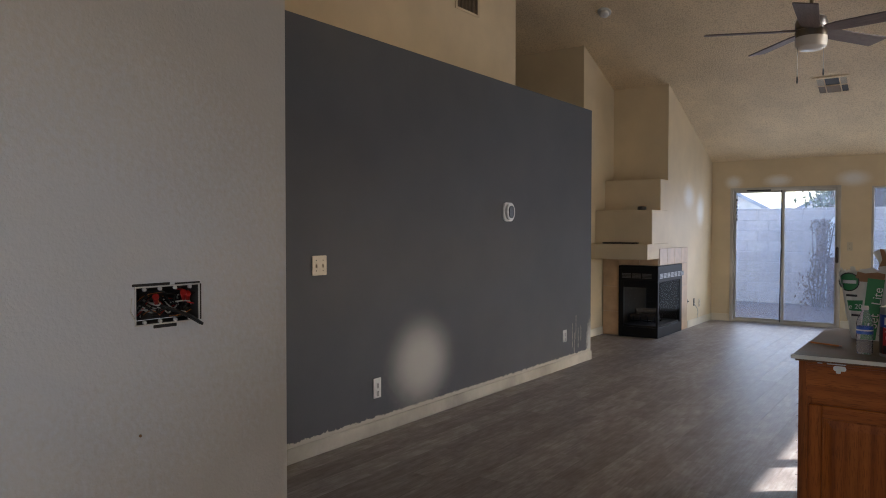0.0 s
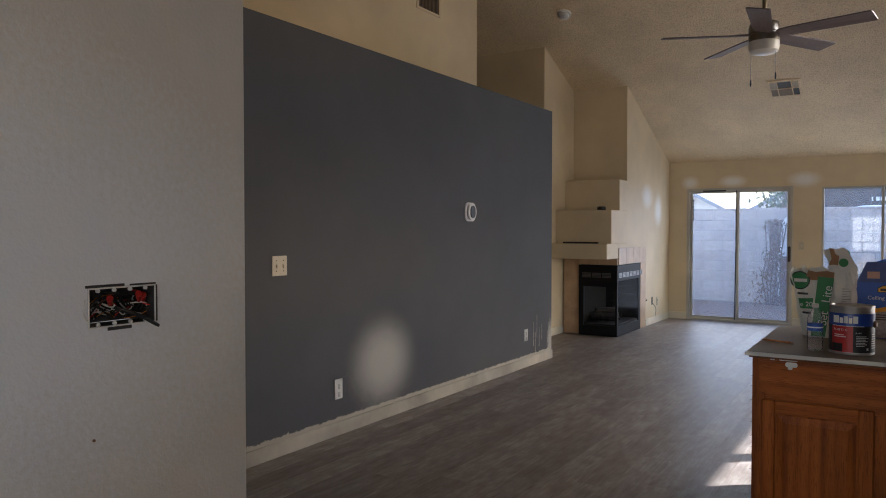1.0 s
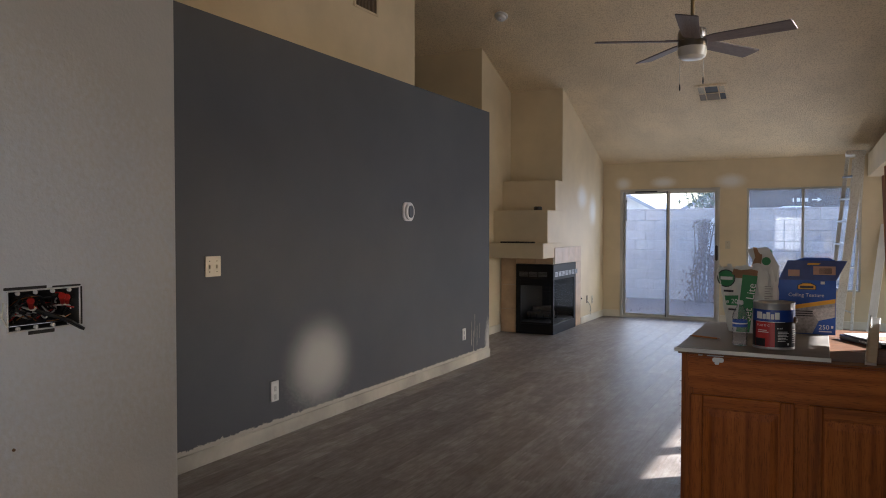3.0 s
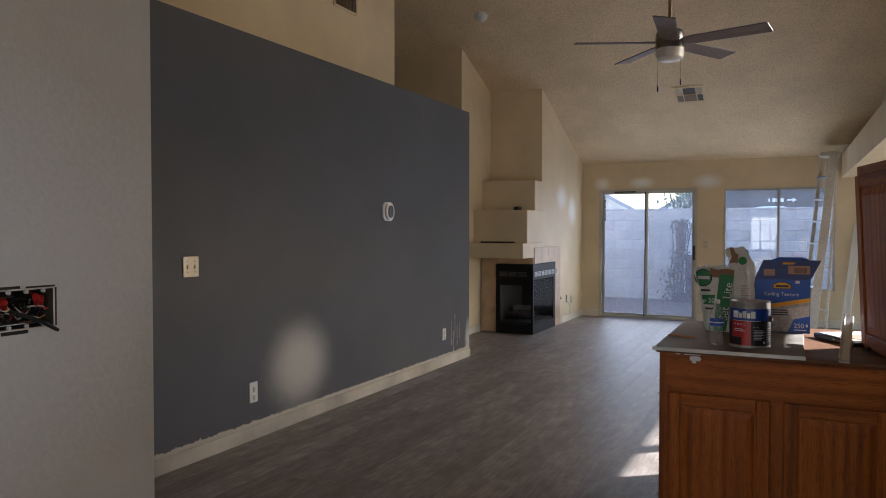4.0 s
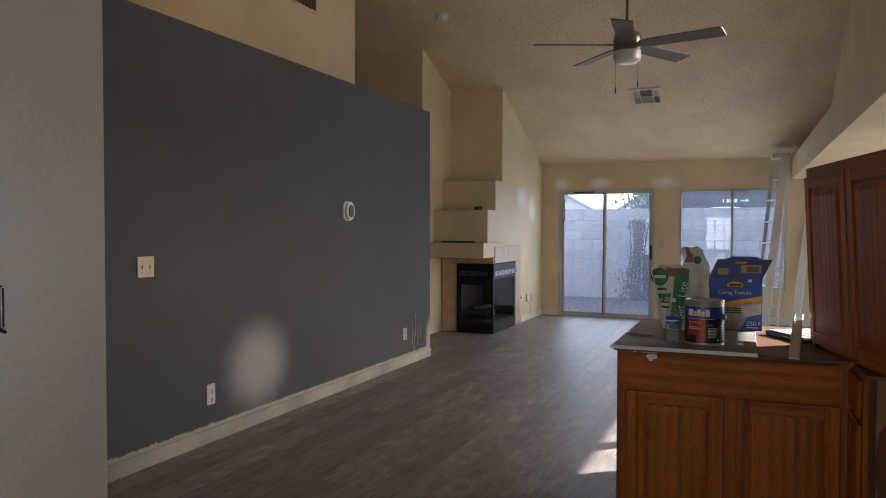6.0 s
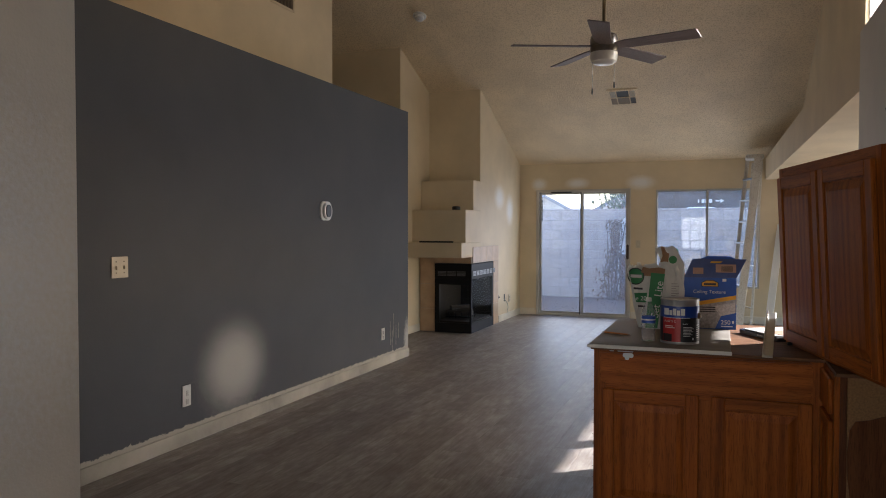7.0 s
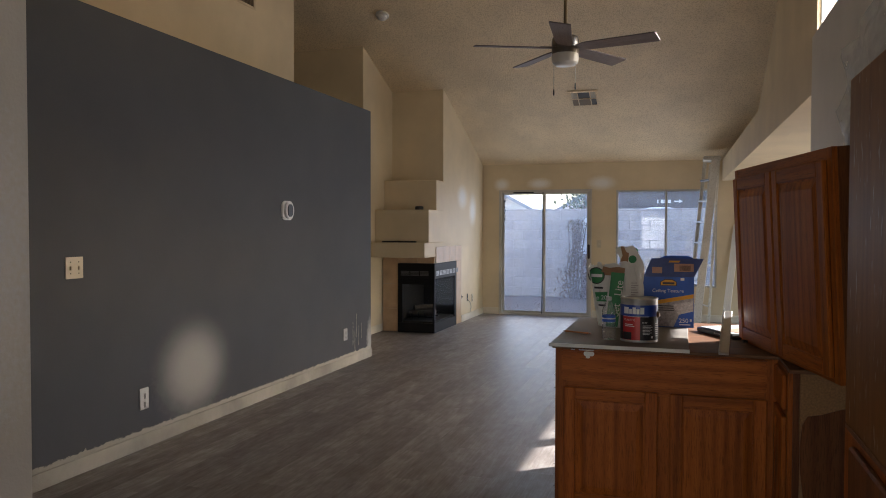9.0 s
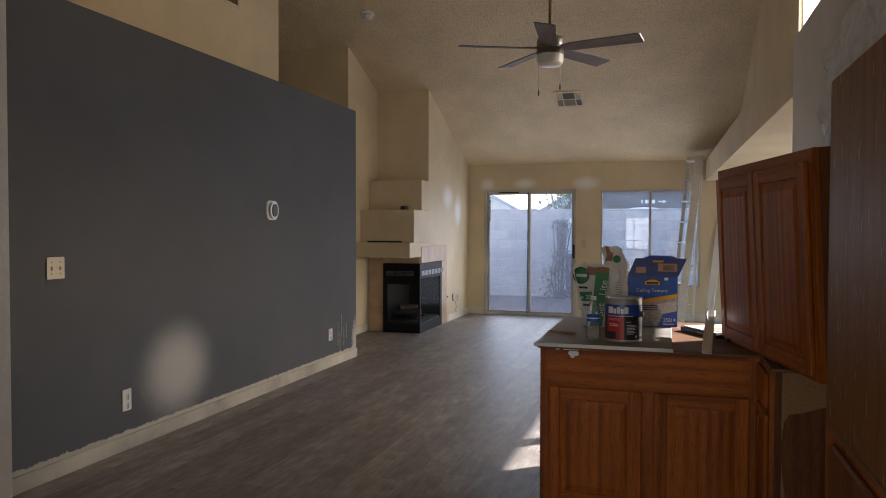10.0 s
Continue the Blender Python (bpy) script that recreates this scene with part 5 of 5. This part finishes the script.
def rail(name, p, q, w, d, parent):
    n = (Vector(q) - Vector(p)).length
    up = (Vector(p) - Vector(q)).normalized()
    side = (Vector((1, 0, 0)) - up * up.x).normalized()
    m = Matrix((side, up.cross(side), up)).transposed().to_4x4()
    m.translation = p
    bm = bm_box((-w / 2, -d / 2, -n), (w / 2, d / 2, 0), 0.004)
    return part(name, bm, ladder_mat, parent, m=m)


A0, A1 = Vector((0.185, 11.73, 0.0)), Vector((0.440, 11.82, 2.565))
B0, B1 = Vector((0.062, 12.15, 0.0)), Vector((0.300, 12.18, 2.565))
C0, C1 = Vector((0.36, 11.80, 0.0)), Vector((0.485, 11.90, 2.51))
D0, D1 = Vector((0.235, 12.21, 0.0)), Vector((0.375, 12.24, 2.51))
rail("front_rail", A0, A1, 0.115, 0.03, lad), rail("front_rail", B0, B1, 0.055, 0.03, lad)
rail("rear_rail", C0, C1, 0.038, 0.025, lad), rail("rear_rail", D0, D1, 0.035, 0.025, lad)
for k in range(1, 8):
    t = k / 8
    a, b = A0.lerp(A1, t), B0.lerp(B1, t)
    m = look(a, b)
    part("step", bm_box((-0.045, -0.012, -(b - a).length), (0.045, 0.012, 0), 0.003), step_mat, lad, m=m)
    if k % 2:
        a, b = C0.lerp(C1, t), D0.lerp(D1, t)
        part("rear_brace", bm_box((-0.012, -0.008, -(b - a).length), (0.012, 0.008, 0), 0.002), ladder_mat, lad, m=look(a, b))
part("top_cap", bm_box((0.265, 11.78, 2.535), (0.515, 12.26, 2.595), 0.012, segments=2), ladder_mat, lad)
part("spreader", bm_tube([A0.lerp(A1, 0.45), C0.lerp(C1, 0.62)], 0.008), ladder_mat, lad)
for q in (A0, B0):
    part("foot", bm_box((q.x - 0.045, q.y - 0.025, 0), (q.x + 0.045, q.y + 0.025, 0.05), 0.004), black_ink, lad)
tb = thing("trim_board", "white fluted trim board leaning in the corner", "trim board", look((0.60, 11.96, 0.0), (0.80, 12.48, 1.60)))
part("board", bm_box((-0.055, -0.008, -1.66), (0.055, 0.008, 0.0), 0.002), white_trim, tb)
for x in (-0.03, 0.0, 0.03):
    part("flute", bm_box((x - 0.006, 0.008, -1.66), (x + 0.006, 0.012, 0.0), 0.002), white_trim, tb)

# ---- yard ----
ground = setting("ground", bm_box((-70, 12.665, -0.3), (70, 120, -0.03)), gravel, "tan gravel yard with dry leaves", "ground")
setting("patio_slab", bm_box((-3.6, 12.665, -0.1), (0.8, 13.2, -0.02)), mortar, "pale concrete door step", "pavement")
rnd = random.Random(11)
bm = bmesh.new()
for k in range(3600):
    x, y, s = rnd.uniform(-5, 1.5), rnd.uniform(13.3, 16.2), rnd.uniform(0.004, 0.013)
    q = Euler((rnd.uniform(0, 6), rnd.uniform(0, 6), rnd.uniform(0, 6))).to_matrix()
    vs = [bm.verts.new(Vector((x, y, -0.025)) + q @ Vector(c) * s) for c in ((1, 0, 0), (-0.6, 0.8, 0), (-0.6, -0.8, 0), (0, 0, 1.1))]
    for f in ((0, 1, 2), (0, 1, 3), (1, 2, 3), (0, 2, 3)):
        bm.faces.new([vs[i] for i in f])
tagged(part("pebbles", bm, leaf_dry), "scattered pebbles and dry leaves on the ground", "gravel", kind="stuff")
yw = setting("yard_wall", bm_box((-9.0, 16.33, -0.1), (7.0, 16.5, 1.895)), mortar, "grey concrete block garden wall", "wall")

# shrub and pale arch by the wall
sh = thing("dry_shrub", "dry brown climbing shrub against the block wall", "shrub", pose(-2.27, 15.98, -0.03))
for k in range(5):
    x = -0.2 + 0.1 * k
    part("stem", bm_tube([(x * 0.3, 0, 0), (x * 0.8, 0.03, 0.5), (x * 0.7 + 0.05, 0.05, 1.1), (x + 0.08, 0.02, 1.65)], 0.014, 6), bark, sh)
bm = bmesh.new()
rnd = random.Random(2)
for k in range(1500):
    z = rnd.uniform(0.02, 1.72) ** 1.0
    wd = 0.34 if z < 0.75 else 0.13 + 0.05 * math.sin(z * 9)
    c = Vector((rnd.gauss(0.03 + (0.06 if z > 0.75 else 0.08), wd * 0.55), rnd.gauss(0, 0.13), z))
    q = Euler((rnd.uniform(0, 6), rnd.uniform(0, 6), rnd.uniform(0, 6))).to_matrix()
    s = rnd.uniform(0.02, 0.055)
    vs = [bm.verts.new(c + q @ Vector(p) * s) for p in ((-1, 0, 0), (0, -0.4, 0.1), (1, 0, 0), (0, 0.4, 0.1))]
    bm.faces.new(vs)
part("crown", bm, leaf_dry, sh, "dry brown leaves")
ar = thing("bright_arch_panel", "white arched panel standing in for a sunlit gap in the wall", "gate")
pts = [(-2.13, 0.95)] + [(-1.84 + 0.29 * math.cos(radians(a)), 1.52 + 0.29 * math.sin(radians(a))) for a in range(180, -1, -15)] + [(-1.55, 0.95)]
# white panel in place of a sunlit gap; its brightness is in the colour
part("panel", bm_prism(pts, 16.22, 16.28, "y"), cover_mat, ar)
part("post", bm_box((-2.17, 16.21, -0.03), (-2.13, 16.29, 1.5)), stucco, ar)
part("post", bm_box((-1.55, 16.21, -0.03), (-1.51, 16.29, 1.5)), stucco, ar)
part("lower_panel", bm_box((-2.13, 16.23, -0.03), (-1.55, 16.27, 0.95)), plain("rusty_brown_panel", (0.2, 0.1, 0.06), 0.8), ar)


def tree(x, y, h, r, seed, mat, n=2600):
    t = thing("tree", "leafy garden tree with a dense crown", "tree", pose(x, y, -0.03))
    rnd = random.Random(seed)
    part("trunk", bm_tube([(0, 0, 0), (0.05, 0.03, h * 0.3), (0.0, 0.05, h * 0.6), (0.05, 0, h * 0.85)], 0.09, 8), bark, t)
    for k in range(6):
        a = k * 1.05
        part("limb", bm_tube([(0, 0, h * 0.4), (0.4 * r * math.cos(a), 0.4 * r * math.sin(a), h * 0.6), (0.8 * r * math.cos(a), 0.8 * r * math.sin(a), h * (0.65 + 0.05 * (k % 3)))], 0.03, 6), bark, t)
    bm = bmesh.new()
    clumps = [(rnd.gauss(0, r * 0.5), rnd.gauss(0, r * 0.5), h * rnd.uniform(0.45, 1.0)) for k in range(40)]
    for k in range(n):
        c = Vector(clumps[k % 40]) + Vector((rnd.gauss(0, 0.28), rnd.gauss(0, 0.28), rnd.gauss(0, 0.22)))
        q = Euler((rnd.uniform(0, 6), rnd.uniform(0, 6), rnd.uniform(0, 6))).to_matrix()
        s = rnd.uniform(0.06, 0.13)
        bm.faces.new([bm.verts.new(c + q @ Vector(p) * s) for p in ((-1, 0, 0), (0, -0.5, 0.1), (1, 0, 0), (0, 0.5, 0.1))])
    part("crown", bm, mat, t, "dull green leaves")
    return t


tree(-3.3, 26.0, 3.6, 0.7, 6, leaf_green, 700)

# neighbouring houses over the wall


def house(x, y, w, d, h, rise, wall_mat, roof_m, label):
    t = thing("house", label, "house", pose(x, y, -0.03))
    part("wall", bm_box((-w / 2, 0, 0), (w / 2, d, h)), wall_mat, t)
    part("gable", bm_prism([(-w / 2, h), (w / 2, h), (0, h + rise)], 0.0, 0.1, "y"), wall_mat, t)
    for s in (-1, 1):
        part("roof_slope", bm_prism([(s * (w / 2 + 0.4), h - rise * 0.4 / (w / 2) * 1.0), (0, h + rise), (0, h + rise + 0.15), (s * (w / 2 + 0.4), h + 0.15 - rise * 0.4 / (w / 2))], -0.4, d, "y"), roof_m, t)
    for k in (-0.25, 0.25):
        wv = part("window", bm_box((w * k - 0.5, -0.03, h * 0.45), (w * k + 0.5, 0.01, h * 0.8)), dark_screen, t)
        part("window_frame", bm_box((w * k - 0.56, -0.04, h * 0.8), (w * k + 0.56, 0.0, h * 0.84)), white_trim, wv)
    return t


house(-7.05, 30.0, 2.2, 6.0, 2.27, 0.6, stucco, roof_mat, "pale neighbouring house with a blue-grey gable roof")
house(-4.4, 36.6, 3.6, 6.0, 2.3, 0.95, stucco, roof_mat, "low neighbouring house with a grey roof")
# the tall one is added out of view, to keep sun off door and yard
house(6.15, 16.9, 5.5, 7.0, 5.2, 1.2, stucco, roof_mat, "tall pale house added out of view to shade the yard")
nh = thing("carport", "dark brown neighbouring carport with a red stripe", "carport", pose(-0.86, 19.84, 0.05))
part("fascia", bm_box((-1.3, 0, 1.98), (3.4, 0.1, 2.62)), dark_roof, nh)
part("side_wall", bm_box((-1.3, 0.03, 0.0), (3.4, 0.09, 1.90)), plain("grey_brown_siding", (0.12, 0.10, 0.10), 0.8), nh)
part("roof", bm_box((-1.0, -0.1, 2.62), (3.5, 5.0, 2.70)), roof_mat, nh)
part("stripe", bm_box((-1.3, -0.01, 1.90), (3.4, 0.09, 1.98)), plain("dull_red_paint", (0.28, 0.05, 0.04), 0.6), nh)
part("back_wall", bm_box((-0.9, 4.8, 0), (3.4, 4.9, 2.62)), dark_roof, nh)
for k, w in enumerate((0.03, 0.07, 0.03, 0.07)):
    part("number_bar", bm_box((0.20 + k * 0.09, -0.012, 2.12), (0.20 + k * 0.09 + w, 0.0, 2.21)), white_ink, nh, "plain white bar")
part("arrow", bm_prism([(0.62, 2.150), (0.74, 2.150), (0.74, 2.115), (0.83, 2.165), (0.74, 2.215), (0.74, 2.180), (0.62, 2.180)], -0.012, 0.0, "y"), white_ink, nh, "white arrow")
vh = thing("covered_vehicle", "vehicle under a rounded white cover behind the wall", "vehicle", pose(-0.55, 18.2, -0.03))
bm = bmesh.new()
bmesh.ops.create_uvsphere(bm, u_segments=28, v_segments=16, radius=1.0, matrix=Matrix.Diagonal((0.75, 0.7, 1.0, 1)))
for v in bm.verts:
    v.co.z = max(-0.2, v.co.z)
    v.co.x = math.copysign(abs(v.co.x / 0.75) ** 0.7 * 0.75, v.co.x)
    v.co.z = v.co.z * 0.5 + 1.55
part("cover", bm, cover_mat, vh, smooth=True)
part("body", bm_box((-0.7, -0.6, 0.25), (0.7, 0.6, 1.5), 0.08, segments=2), cover_mat, vh)
for x in (-0.5, 0.5):
    part("wheel", bm_cyl((x, -0.6, 0.3), (x, -0.45, 0.3), 0.3, sides=24), black_ink, vh)

# ---- pieces: garden blocks and floor planks ----
rnd = random.Random(21)
shapes = [mesh_of("block", bm_box((0.004, -0.012, 0.004), (0.421, 0.0, 0.209), 0.004), block_mat) for k in range(1)]
for j in range(9):
    for i in range(19):
        b = new("block", shapes[0])
        b.location = (-6.0 + i * 0.425 + (0.2125 if j % 2 else 0), 16.33 + rnd.uniform(0, 0.006), -0.022 + j * 0.213)
        b.parent = yw
cap = mesh_of("cap_block", bm_box((0.003, -0.02, 0), (0.422, 0.17, 0.045), 0.006), block_mat)
for i in range(19):
    b = new("cap_block", cap)
    b.location = (-6.0 + i * 0.425, 16.33, 1.893)
    b.parent = yw
PW, PL = 0.183, 1.22
plank = mesh_of("plank", bm_box((0.0003, 0.0003, -0.006), (PW - 0.0003, PL - 0.0003, 0.0), 0.0005), plank_mat)
shorter = {}


def lay(x, y0, y1):
    n = round(y1 - y0, 3)
    if abs(n - PL) < 1e-3:
        me = plank
    else:
        if n not in shorter:
            shorter[n] = mesh_of("plank", bm_box((0.0003, 0.0003, -0.006), (PW - 0.0003, n - 0.0003, 0.0), 0.0005), plank_mat)
        me = shorter[n]
    b = new("plank", me)
    b.location = (x, y0, 0)
    b.parent = floor


for i in range(24):
    x = -3.463 + i * PW
    y = 2.0 - (i * 0.43 % 1.0) * PL
    while y < 12.495:
        lay(x, y, min(y + PL, 12.495))
        y += PL
for i in range(5):
    x = -4.378 + i * PW
    y = 7.0 + (i * 0.37 % 1.0)
    while y < 9.80:
        lay(x, y, min(y + PL, 9.80))
        y += PL
